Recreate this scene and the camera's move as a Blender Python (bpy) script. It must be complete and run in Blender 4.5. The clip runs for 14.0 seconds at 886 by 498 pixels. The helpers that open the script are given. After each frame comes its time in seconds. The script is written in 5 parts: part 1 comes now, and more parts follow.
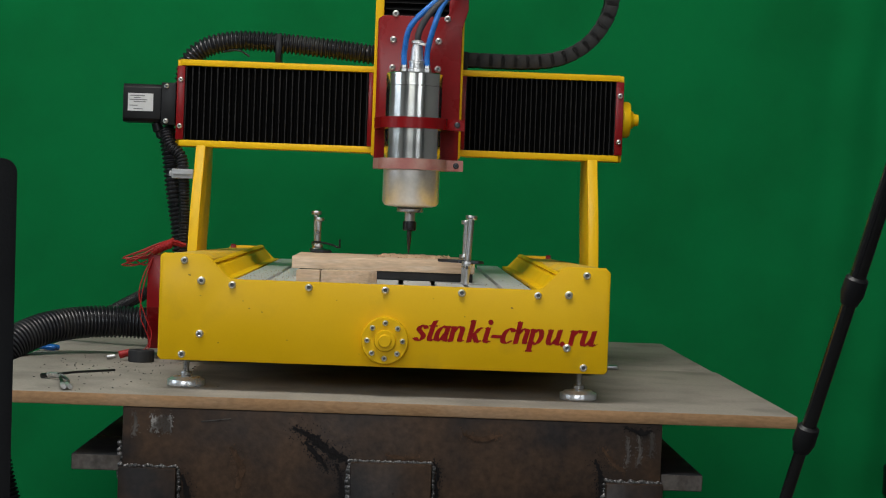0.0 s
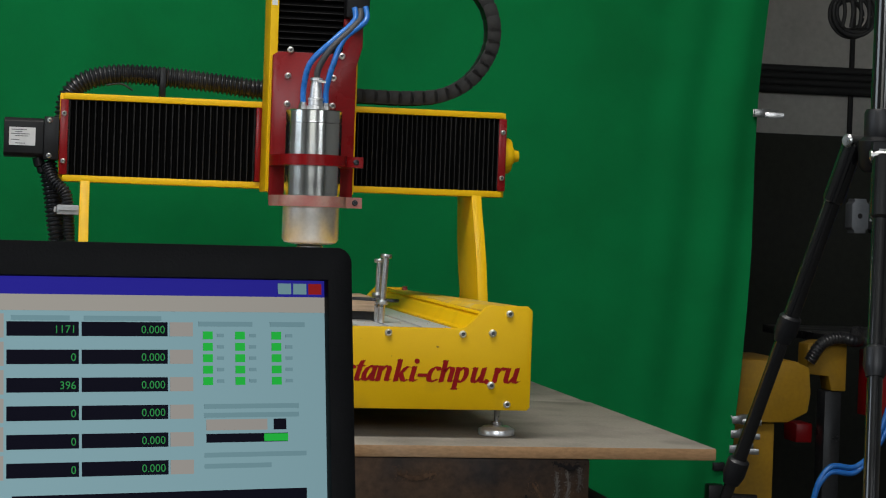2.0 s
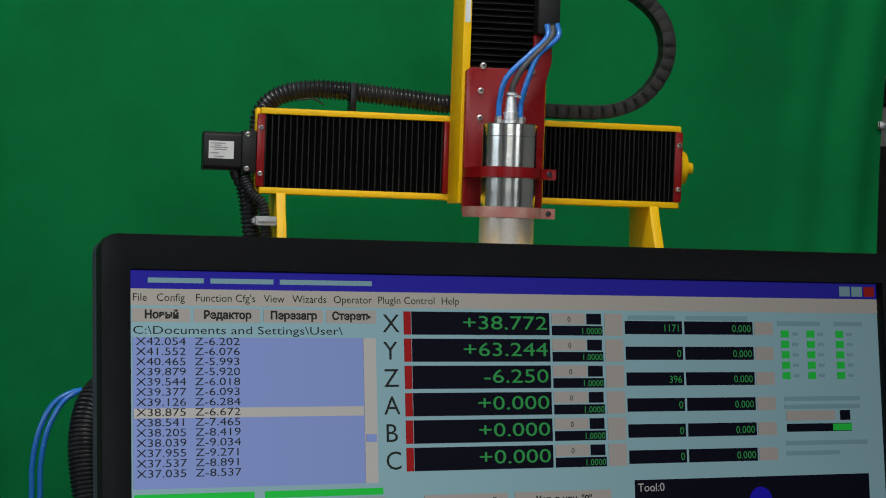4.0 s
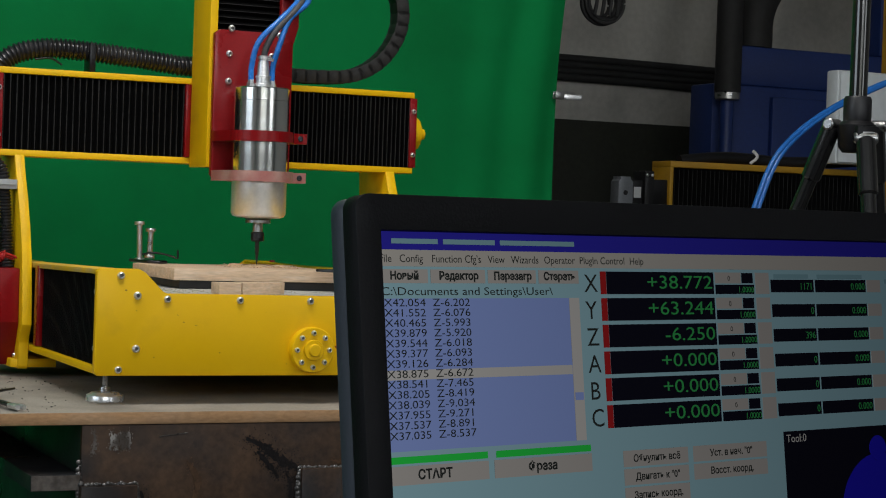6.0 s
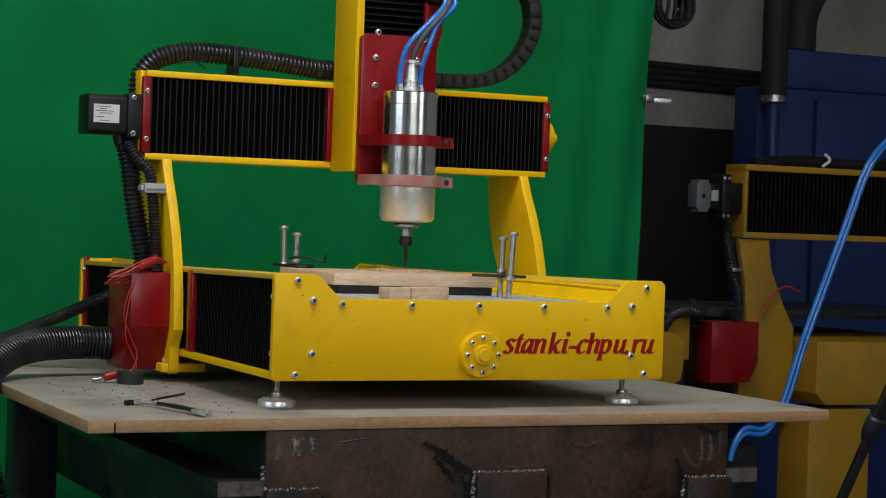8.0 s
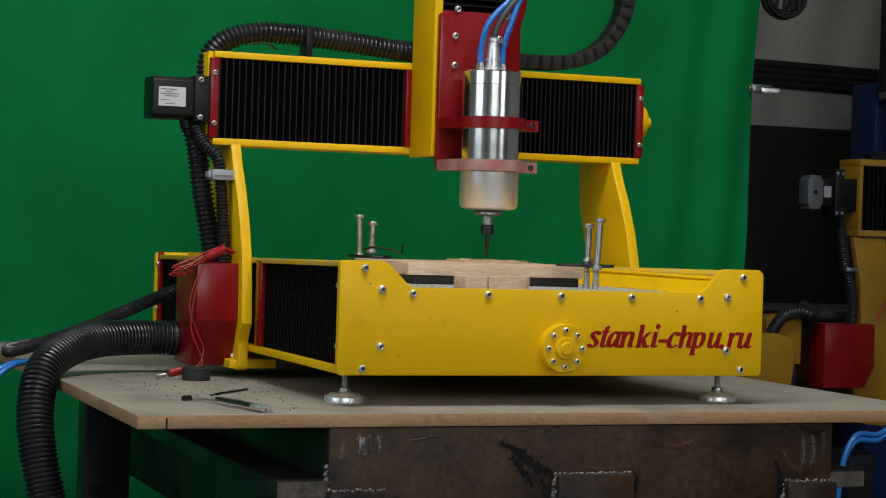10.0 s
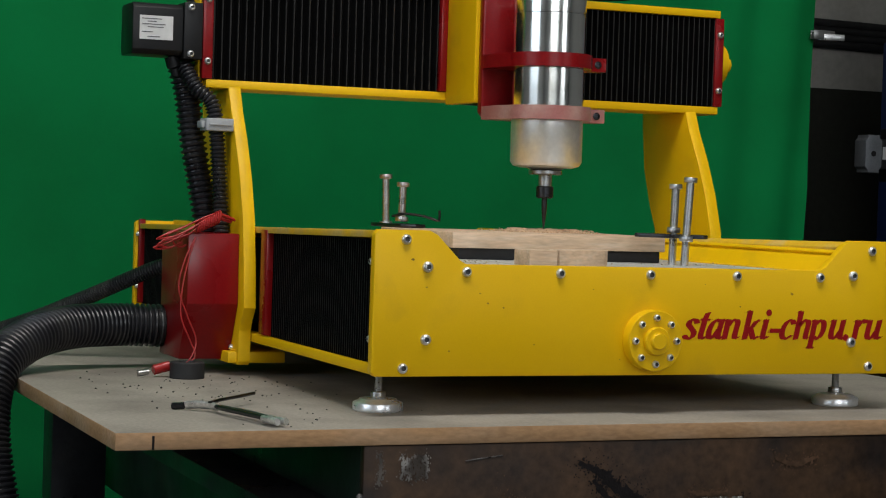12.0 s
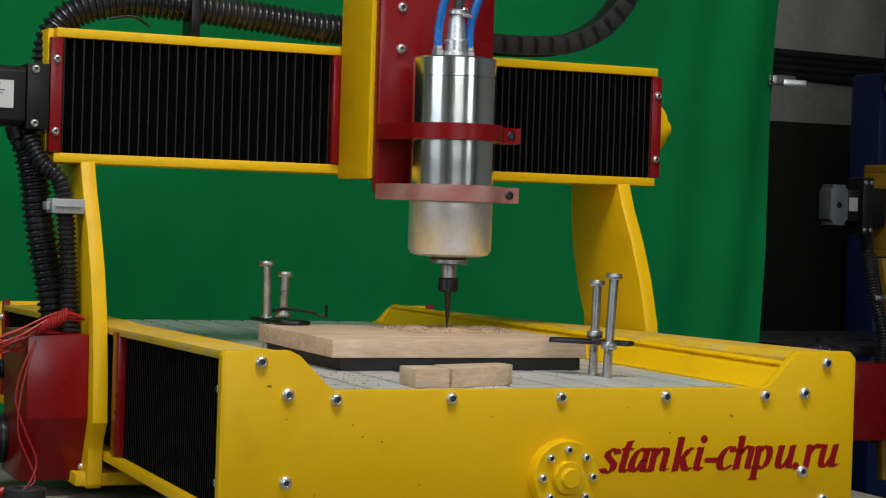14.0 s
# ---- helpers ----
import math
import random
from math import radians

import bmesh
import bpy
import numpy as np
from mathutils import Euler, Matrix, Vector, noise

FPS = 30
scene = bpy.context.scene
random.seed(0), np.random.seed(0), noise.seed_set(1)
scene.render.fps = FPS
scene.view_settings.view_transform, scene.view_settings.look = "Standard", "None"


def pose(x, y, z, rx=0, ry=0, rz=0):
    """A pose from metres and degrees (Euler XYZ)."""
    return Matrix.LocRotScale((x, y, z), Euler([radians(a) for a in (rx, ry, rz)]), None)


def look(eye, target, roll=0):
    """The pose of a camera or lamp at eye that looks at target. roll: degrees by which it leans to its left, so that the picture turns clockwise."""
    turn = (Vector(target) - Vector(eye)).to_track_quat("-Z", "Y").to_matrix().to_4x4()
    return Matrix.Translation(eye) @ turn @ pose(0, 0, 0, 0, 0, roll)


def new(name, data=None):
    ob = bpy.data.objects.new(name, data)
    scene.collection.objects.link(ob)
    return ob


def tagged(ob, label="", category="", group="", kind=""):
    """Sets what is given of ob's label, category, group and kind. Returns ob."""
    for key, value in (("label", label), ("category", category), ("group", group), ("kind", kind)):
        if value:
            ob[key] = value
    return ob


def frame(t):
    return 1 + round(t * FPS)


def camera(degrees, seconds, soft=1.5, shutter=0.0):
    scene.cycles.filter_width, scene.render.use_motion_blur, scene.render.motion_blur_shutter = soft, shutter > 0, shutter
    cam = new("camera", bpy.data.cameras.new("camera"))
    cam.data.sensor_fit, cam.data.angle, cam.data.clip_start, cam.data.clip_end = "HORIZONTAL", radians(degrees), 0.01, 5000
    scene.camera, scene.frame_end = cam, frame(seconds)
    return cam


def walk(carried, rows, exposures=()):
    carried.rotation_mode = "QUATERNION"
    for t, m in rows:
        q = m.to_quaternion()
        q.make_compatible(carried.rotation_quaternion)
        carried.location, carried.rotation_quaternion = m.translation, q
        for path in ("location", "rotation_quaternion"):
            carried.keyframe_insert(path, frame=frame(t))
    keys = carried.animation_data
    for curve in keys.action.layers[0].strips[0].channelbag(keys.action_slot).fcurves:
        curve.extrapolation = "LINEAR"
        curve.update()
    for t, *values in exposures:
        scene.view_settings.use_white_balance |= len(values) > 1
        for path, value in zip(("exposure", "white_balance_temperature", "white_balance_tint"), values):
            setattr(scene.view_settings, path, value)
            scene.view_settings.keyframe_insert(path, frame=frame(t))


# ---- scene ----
cam = camera(26.3, 14.0, soft=1.1)
PATH = [
    (0, (0.019, -2.356, 0.243), (0.062, -0.357, 0.195), 2.1),
    (0.5, (-0.041, -2.362, 0.237), (0.099, -0.367, 0.199), 2.0),
    (1, (-0.12, -2.349, 0.242), (0.138, -0.366, 0.208), 2.1),
    (1.5, (-0.198, -2.342, 0.26), (0.134, -0.37, 0.231), 2.0),
    (2, (-0.289, -2.343, 0.269), (0.088, -0.379, 0.244), 2.0),
    (2.5, (-0.384, -2.352, 0.273), (-0.001, -0.389, 0.251), 1.9),
    (3, (-0.457, -2.37, 0.279), (-0.079, -0.406, 0.258), 2.0),
    (3.5, (-0.514, -2.394, 0.277), (-0.141, -0.429, 0.26), 1.7),
    (3.9, (-0.56, -2.387, 0.251), (-0.198, -0.419, 0.259), 1.7),
    (4, (-0.578, -2.372, 0.258), (-0.2, -0.408, 0.245), 1.9),
    (4.2, (-0.601, -2.329, 0.243), (-0.221, -0.365, 0.239), 2.1),
    (6.3, (-0.898, -2.271, 0.247), (-0.017, -0.475, 0.207), 1.9),
    (6.5, (-0.915, -2.256, 0.256), (-0.023, -0.466, 0.212), 1.9),
    (6.6, (-0.924, -2.254, 0.259), (-0.03, -0.465, 0.213), 2.0),
    (7, (-0.969, -2.238, 0.258), (-0.06, -0.456, 0.216), 2.0),
    (7.5, (-1.031, -2.211, 0.252), (-0.128, -0.428, 0.217), 2.1),
    (8, (-1.089, -2.182, 0.241), (-0.232, -0.375, 0.211), 2.0),
    (8.5, (-1.1, -2.17, 0.247), (-0.311, -0.333, 0.211), 1.9),
    (8.7, (-1.093, -2.173, 0.246), (-0.326, -0.326, 0.211), 1.8),
    (10.8, (-0.934, -1.875, 0.167), (-0.196, -0.017, 0.15), 1.8),
    (11, (-0.939, -1.815, 0.16), (-0.197, 0.042, 0.141), 1.9),
    (11.5, (-0.931, -1.679, 0.178), (-0.189, 0.177, 0.135), 1.9),
    (12, (-0.871, -1.589, 0.196), (-0.107, 0.259, 0.146), 1.8),
    (12.5, (-0.783, -1.471, 0.199), (0.012, 0.364, 0.15), 1.7),
    (13, (-0.699, -1.35, 0.21), (0.108, 0.48, 0.163), 1.7),
    (13.5, (-0.669, -1.31, 0.237), (0.141, 0.519, 0.201), 1.7),
    (14, (-0.682, -1.345, 0.271), (0.105, 0.493, 0.24), 1.8),
]
walk(cam, [(t, look(eye, target, roll)) for t, eye, target, roll in PATH])


# ---- world, windows, exposure ----
world = bpy.data.worlds.new("world")
scene.world = world
world.use_nodes = True
sky = world.node_tree.nodes.new("ShaderNodeTexSky")
sky.sky_type, sky.sun_disc = "NISHITA", False
sky.sun_elevation, sky.sun_rotation = radians(40), radians(200)
world.node_tree.links.new(sky.outputs[0], world.node_tree.nodes["Background"].inputs[0])
world.node_tree.nodes["Background"].inputs[1].default_value = 0.10


def area_lamp(name, eye, target, sx, sy, power, color):
    lamp = bpy.data.lights.new(name, "AREA")
    lamp.shape, lamp.size, lamp.size_y, lamp.energy, lamp.color = "RECTANGLE", sx, sy, power, color
    ob = new(name, lamp)
    ob.matrix_world = look(eye, target)
    return ob


# daylight in the openings of the hall: two windows behind, one at the left
area_lamp("window_light_back", (-1.2, -5.86, 1.95), (-1.2, 0, 1.95), 2.6, 1.4, 62, (0.93, 0.97, 1.0))
area_lamp("window_light_back_right", (2.6, -5.86, 1.7), (2.6, 0, 1.7), 1.6, 1.9, 20, (0.95, 0.98, 1.0))
area_lamp("window_light_left", (-4.86, -1.4, 1.7), (0, -1.4, 1.7), 2.6, 1.9, 40, (0.80, 0.90, 1.0))
# unseen fill lamp, added to light the cloth and front panel from above
area_lamp("hanging_light", (-0.35, -0.75, 2.30), (-0.1, 0.3, 0.2), 1.5, 0.7, 41, (1.0, 0.98, 0.94))


# ---- materials ----
def rgba(c):
    return (c[0], c[1], c[2], 1.0)


def material(name, color, rough=0.5, metal=0.0, vary=0.12, grain=60.0, blotch=6.0, bump=0.0, stretch=(1, 1, 1),
             second=None, amount=0.0, coat=0.0, rough_vary=0.1, island=0.0, spec=0.5, lo=0.45, hi=0.75):
    """Two scales of noise on the colour, a second colour in patches, relief and gloss variation."""
    m = bpy.data.materials.new(name)
    m.use_nodes = True
    nt = m.node_tree
    n, link = nt.nodes, nt.links.new
    b = n["Principled BSDF"]
    b.inputs["Metallic"].default_value = metal
    b.inputs["Coat Weight"].default_value = coat
    b.inputs["Specular IOR Level"].default_value = spec
    tc = n.new("ShaderNodeTexCoord")
    mp = n.new("ShaderNodeMapping")
    mp.inputs["Scale"].default_value = stretch
    link(tc.outputs["Object"], mp.inputs["Vector"])
    fine = n.new("ShaderNodeTexNoise")
    fine.inputs["Scale"].default_value, fine.inputs["Detail"].default_value = grain, 5
    link(mp.outputs[0], fine.inputs["Vector"])
    big = n.new("ShaderNodeTexNoise")
    big.inputs["Scale"].default_value, big.inputs["Detail"].default_value = blotch, 6
    link(mp.outputs[0], big.inputs["Vector"])
    mix = n.new("ShaderNodeMath")
    mix.operation = "ADD"
    link(fine.outputs[0], mix.inputs[0])
    link(big.outputs[0], mix.inputs[1])
    rng = n.new("ShaderNodeMapRange")
    rng.inputs[1].default_value, rng.inputs[2].default_value = 0.7, 1.3
    rng.inputs[3].default_value, rng.inputs[4].default_value = 1 - vary, 1 + vary
    link(mix.outputs[0], rng.inputs[0])
    hsv = n.new("ShaderNodeHueSaturation")
    link(rng.outputs[0], hsv.inputs["Value"])
    if second is not None:
        mc = n.new("ShaderNodeMix")
        mc.data_type = "RGBA"
        mc.inputs[6].default_value, mc.inputs[7].default_value = rgba(color), rgba(second)
        pr = n.new("ShaderNodeMapRange")
        pr.inputs[1].default_value, pr.inputs[2].default_value = lo, hi
        pr.inputs[4].default_value = amount
        patch = n.new("ShaderNodeTexNoise")
        patch.inputs["Scale"].default_value, patch.inputs["Detail"].default_value = blotch * 1.7, 8
        link(mp.outputs[0], patch.inputs["Vector"])
        link(patch.outputs[0], pr.inputs[0])
        link(pr.outputs[0], mc.inputs[0])
        link(mc.outputs[2], hsv.inputs["Color"])
    else:
        hsv.inputs["Color"].default_value = rgba(color)
    if island:
        geo = n.new("ShaderNodeNewGeometry")
        iv = n.new("ShaderNodeMapRange")
        iv.inputs[3].default_value, iv.inputs[4].default_value = 1 - island, 1 + island
        link(geo.outputs["Random Per Island"], iv.inputs[0])
        link(iv.outputs[0], hsv.inputs["Saturation"])
    link(hsv.outputs[0], b.inputs["Base Color"])
    rr = n.new("ShaderNodeMapRange")
    rr.inputs[1].default_value, rr.inputs[2].default_value = 0.3, 0.7
    rr.inputs[3].default_value, rr.inputs[4].default_value = max(0.03, rough - rough_vary), min(1, rough + rough_vary)
    link(big.outputs[0], rr.inputs[0])
    link(rr.outputs[0], b.inputs["Roughness"])
    if bump:
        bp = n.new("ShaderNodeBump")
        bp.inputs["Strength"].default_value, bp.inputs["Distance"].default_value = bump, 0.002
        link(fine.outputs[0], bp.inputs["Height"])
        link(bp.outputs[0], b.inputs["Normal"])
    return m


def glow(name, color, strength):
    """A lit patch of the panel; a dark tinted coat is added to dim it when seen aslant."""
    m = bpy.data.materials.new(name)
    m.use_nodes = True
    b = m.node_tree.nodes["Principled BSDF"]
    b.inputs["Base Color"].default_value = (0.01, 0.01, 0.01, 1)
    b.inputs["Roughness"].default_value = 0.35
    b.inputs["Coat Weight"].default_value = 1.0
    b.inputs["Coat IOR"].default_value = 1.05
    b.inputs["Coat Roughness"].default_value = 0.35
    b.inputs["Coat Tint"].default_value = (0.040, 0.040, 0.043, 1)
    b.inputs["Emission Color"].default_value = rgba(color)
    b.inputs["Emission Strength"].default_value = strength
    return m


YELLOW = material("yellow_paint", (0.84, 0.50, 0.002), 0.45, spec=0.25, vary=0.035, grain=700, blotch=9, bump=0.012,
                  second=(0.52, 0.31, 0.02), amount=0.45, lo=0.58, hi=0.8)
YELLOW_DUSTY = material("yellow_paint_dusty", (0.70, 0.42, 0.01), 0.6, vary=0.12, grain=320, blotch=14,
                        second=(0.46, 0.40, 0.20), amount=0.7, lo=0.42, hi=0.7, bump=0.1)
RED = material("red_paint", (0.215, 0.004, 0.006), 0.30, spec=0.3, vary=0.12, grain=420, blotch=10,
               second=(0.26, 0.03, 0.025), amount=0.4, lo=0.55, hi=0.8)
RED_DUSTY = material("red_paint_dusty", (0.36, 0.13, 0.115), 0.55, vary=0.1, grain=380, blotch=18,
                     second=(0.50, 0.34, 0.29), amount=0.8, lo=0.4, hi=0.7)
RED_LETTER = material("red_spray_paint", (0.30, 0.004, 0.005), 0.6, spec=0.2, vary=0.18, grain=700, blotch=40)
BELLOWS = material("black_bellows_cloth", (0.0016, 0.0016, 0.0018), 0.75, vary=0.3, grain=500, blotch=20, spec=0.05)
# paler tone for the narrow front ridge of each fold
BELLOWS_EDGE = material("bellows_pale_ridge", (0.016, 0.016, 0.016), 0.7, vary=0.4, grain=120, blotch=20, spec=0.2)
STEEL = material("spindle_steel", (0.90, 0.90, 0.89), 0.16, 1.0, vary=0.06, grain=90, blotch=4, stretch=(1, 1, 14), rough_vary=0.04)
STEEL_DUSTY = material("spindle_steel_dusty", (0.88, 0.86, 0.82), 0.34, 0.78, vary=0.08, grain=200, blotch=12, rough_vary=0.06)
ZINC = material("zinc_plated_steel", (0.46, 0.46, 0.46), 0.33, 1.0, vary=0.2, grain=400, blotch=60)
DARK_ZINC = material("dull_zinc", (0.24, 0.24, 0.25), 0.4, 1.0, vary=0.3, grain=300, blotch=60)
BRIGHT = material("bright_bolt_steel", (0.74, 0.74, 0.74), 0.36, 0.85, vary=0.25, grain=400, blotch=80)
SOCKET = material("dark_bolt_socket", (0.14, 0.14, 0.135), 0.5, 0.7)
DARK_METAL = material("dark_metal", (0.06, 0.06, 0.065), 0.35, 1.0, vary=0.2, grain=400, blotch=60)
ALU = material("milled_aluminium", (0.68, 0.69, 0.68), 0.36, 0.35, vary=0.1, grain=300, blotch=14, stretch=(1, 8, 1),
               second=(0.36, 0.34, 0.29), amount=0.5)
BLACK_PLASTIC = material("black_plastic", (0.007, 0.007, 0.008), 0.42, spec=0.3, vary=0.25, grain=300, blotch=12)
HOSE = material("corrugated_black_plastic", (0.013, 0.013, 0.016), 0.34, spec=0.55, vary=0.3, grain=150, blotch=14,
                second=(0.06, 0.057, 0.05), amount=0.5, lo=0.5, hi=0.8)
CHAIN = material("drag_chain_plastic", (0.010, 0.010, 0.011), 0.55, spec=0.3, vary=0.25, grain=200, blotch=18,
                 second=(0.04, 0.038, 0.035), amount=0.5, lo=0.5, hi=0.75)
BLUE_TUBE = material("blue_air_tube", (0.02, 0.16, 0.55), 0.25, vary=0.1, grain=80, blotch=10, coat=0.3)
GREY_CABLE = material("grey_cable", (0.06, 0.06, 0.065), 0.5, vary=0.15)
MDF = material("raw_fibreboard_top", (0.315, 0.285, 0.24), 0.8, spec=0.2, vary=0.16, grain=260, blotch=6,
               second=(0.20, 0.18, 0.155), amount=0.85, bump=0.12, lo=0.45, hi=0.7)
MDF_EDGE = material("raw_fibreboard_edge", (0.40, 0.235, 0.12), 0.85, spec=0.15, vary=0.22, grain=240, blotch=9, stretch=(0.5, 1, 1.3),
                    second=(0.50, 0.38, 0.27), amount=0.6, bump=0.15)
WOOD = material("pale_beech", (0.60, 0.43, 0.29), 0.65, spec=0.2, vary=0.22, grain=60, blotch=12, stretch=(1, 5, 7),
                second=(0.66, 0.54, 0.42), amount=0.7, bump=0.06)
WOOD_FUR = material("fuzzy_carved_wood", (0.58, 0.40, 0.25), 0.9, vary=0.25, grain=700, blotch=80, bump=0.6)
STEEL_BENCH = material("rusty_mill_scale", (0.046, 0.025, 0.013), 0.42, 0.0, spec=0.22, vary=0.5, grain=130, blotch=7, bump=0.15,
                       second=(0.010, 0.008, 0.008), amount=0.95, lo=0.42, hi=0.66, rough_vary=0.18)
# darker and bluer than STEEL_BENCH: side plates, rails, rear legs, some far parts
STEEL_DARK = material("blue_black_steel", (0.013, 0.014, 0.016), 0.40, 0.0, spec=0.4, vary=0.4, grain=130, blotch=9, bump=0.12,
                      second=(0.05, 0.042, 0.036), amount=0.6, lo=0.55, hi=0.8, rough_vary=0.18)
GROUND_STEEL = material("ground_bare_steel", (0.36, 0.34, 0.32), 0.45, 0.7, vary=0.35, grain=120, blotch=30, bump=0.3,
                        second=(0.06, 0.045, 0.035), amount=0.9, lo=0.45, hi=0.6)
SAWN = material("ground_grey_steel_end", (0.115, 0.10, 0.088), 0.5, 0.3, vary=0.35, grain=160, blotch=40, bump=0.2,
                second=(0.05, 0.035, 0.026), amount=0.7, lo=0.45, hi=0.7)
WELD = material("weld_bead", (0.13, 0.125, 0.12), 0.36, 0.8, vary=0.4, grain=240, blotch=60, bump=0.3)
CLOTH = material("green_cloth", (0.006, 0.182, 0.050), 0.9, vary=0.07, grain=700, blotch=2.6, bump=0.10, spec=0.0,
                 second=(0.006, 0.132, 0.035), amount=0.6, lo=0.42, hi=0.66)
CONCRETE = material("grey_plaster", (0.50, 0.49, 0.46), 0.9, vary=0.12, grain=40, blotch=2.2, bump=0.3,
                    second=(0.30, 0.29, 0.27), amount=0.7)
WALL_DARK = material("dark_painted_plaster", (0.021, 0.023, 0.016), 0.7, vary=0.25, grain=40, blotch=3, bump=0.2)
FLOOR = material("stained_concrete_floor", (0.07, 0.067, 0.06), 0.8, vary=0.2, grain=50, blotch=2, bump=0.2)
BLUE_PAINT = material("blue_machine_paint", (0.009, 0.030, 0.150), 0.5, vary=0.15, grain=120, blotch=5)
TRIPOD = material("black_anodised_tube", (0.007, 0.007, 0.008), 0.16, 0.0, spec=0.7, vary=0.15, grain=200, blotch=20, coat=0.6, rough_vary=0.05)
TRIPOD_GREY = material("dark_grey_rubber", (0.010, 0.010, 0.012), 0.42, vary=0.15, grain=300, blotch=30)
FOOT_METAL = material("turned_aluminium", (0.92, 0.92, 0.92), 0.30, 0.72, vary=0.12, grain=300, blotch=30)
FOOT = material("dull_cast_aluminium", (0.13, 0.14, 0.155), 0.5, 0.3, vary=0.15, grain=300, blotch=30)
BOLT_STEEL = [BRIGHT, SOCKET]
LABEL = material("white_label", (0.62, 0.62, 0.62), 0.5, vary=0.06, grain=200, blotch=30)
CLIP_GREY = material("light_grey_plastic", (0.36, 0.37, 0.38), 0.5, vary=0.08, grain=200, blotch=30)
LABEL_INK = material("label_ink", (0.10, 0.10, 0.11), 0.6)
RED_WIRE = material("red_wire_insulation", (0.36, 0.014, 0.014), 0.4, vary=0.1)
BEZEL = material("monitor_black_plastic", (0.004, 0.004, 0.005), 0.5, spec=0.2, vary=0.15, grain=700, blotch=15, bump=0.12)
BEZEL_SIDE = material("monitor_grey_plastic", (0.04, 0.05, 0.065), 0.5, vary=0.1, grain=500, blotch=15)
CRUMB = material("black_crumbs", (0.03, 0.028, 0.024), 0.8, vary=0.5, grain=200)
SAWDUST = material("wood_dust", (0.42, 0.37, 0.26), 0.95, vary=0.3, grain=500, blotch=40, bump=0.5)
WHITE_BOX = material("white_enclosure", (0.62, 0.66, 0.68), 0.5, vary=0.06, grain=60, blotch=6)
RUBBER = material("black_rubber", (0.016, 0.016, 0.017), 0.7, vary=0.2, grain=300, blotch=40)
# darker yellow than YELLOW, with duller patches, for the far machine and housing
FAR_YELLOW = material("yellow_paint_darker", (0.33, 0.175, 0.003), 0.6, vary=0.12, grain=120, blotch=8,
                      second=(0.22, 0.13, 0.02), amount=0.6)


# ---- mesh helpers ----
WORLD_BUILT = set()


def thing(name, loc=(0, 0, 0), label="", category="", group="", kind=""):
    ob = new(name)
    ob.location = loc
    WORLD_BUILT.add(ob.name)
    return tagged(ob, label, category, group, kind)


def top_of(ob):
    while ob.parent is not None:
        ob = ob.parent
    return ob


def smooth_by_angle(me, degrees=38):
    bm = bmesh.new()
    bm.from_mesh(me)
    lim = radians(degrees)
    for f in bm.faces:
        f.smooth = True
    for e in bm.edges:
        e.smooth = len(e.link_faces) == 2 and e.calc_face_angle(0) < lim
    bm.to_mesh(me)
    bm.free()


def part(name, bm, mat, parent=None, label="", kind=""):
    """Links a bmesh as one mesh object under a thing or a part."""
    if parent is not None and top_of(parent).name in WORLD_BUILT:
        off = Vector(top_of(parent).location)
        if off.length:
            bmesh.ops.translate(bm, verts=bm.verts, vec=-off)
    me = bpy.data.meshes.new(name)
    bmesh.ops.recalc_face_normals(bm, faces=bm.faces)
    bm.to_mesh(me)
    bm.free()
    smooth_by_angle(me)
    for m in (mat if isinstance(mat, (list, tuple)) else [mat]):
        me.materials.append(m)
    ob = new(name, me)
    ob.parent = parent
    return tagged(ob, label, kind=kind)


def whole(name, bm, mat, label, category, kind="", group=""):
    return tagged(part(name, bm, mat), label, category, group, kind)


def soften(bm, r, seg=2, angle=30):
    if r > 0:
        es = [e for e in bm.edges if len(e.link_faces) == 2 and e.calc_face_angle(0) > radians(angle)]
        bmesh.ops.bevel(bm, geom=es, offset=r, segments=seg, profile=0.5, affect="EDGES", clamp_overlap=True)
    return bm


def box(x0, x1, y0, y1, z0, z1, r=0.0015, bm=None):
    one = bmesh.new()
    bmesh.ops.create_cube(one, size=1, matrix=Matrix.Translation(((x0 + x1) / 2, (y0 + y1) / 2, (z0 + z1) / 2))
                          @ Matrix.Diagonal((abs(x1 - x0), abs(y1 - y0), abs(z1 - z0), 1)))
    soften(one, r)
    return join(bm, one)


def join(bm, one):
    if bm is None:
        return one
    me = bpy.data.meshes.new("tmp")
    one.to_mesh(me)
    one.free()
    bm.from_mesh(me)
    bpy.data.meshes.remove(me)
    return bm


def prism(points, axis, a, b, r=0.0015, bm=None):
    """A flat outline pushed along an axis: x takes (y, z), y takes (x, z), z takes (x, y)."""
    def place(p, c):
        return {"x": (c, p[0], p[1]), "y": (p[0], c, p[1]), "z": (p[0], p[1], c)}[axis]
    one = bmesh.new()
    lo = [one.verts.new(place(p, a)) for p in points]
    hi = [one.verts.new(place(p, b)) for p in points]
    one.faces.new(lo), one.faces.new(hi)
    for i in range(len(points)):
        j = (i + 1) % len(points)
        one.faces.new((lo[i], lo[j], hi[j], hi[i]))
    bmesh.ops.recalc_face_normals(one, faces=one.faces)
    soften(one, r, angle=20)
    return join(bm, one)


def frame_to(direction):
    return Vector(direction).to_track_quat("Z", "Y").to_matrix().to_4x4()


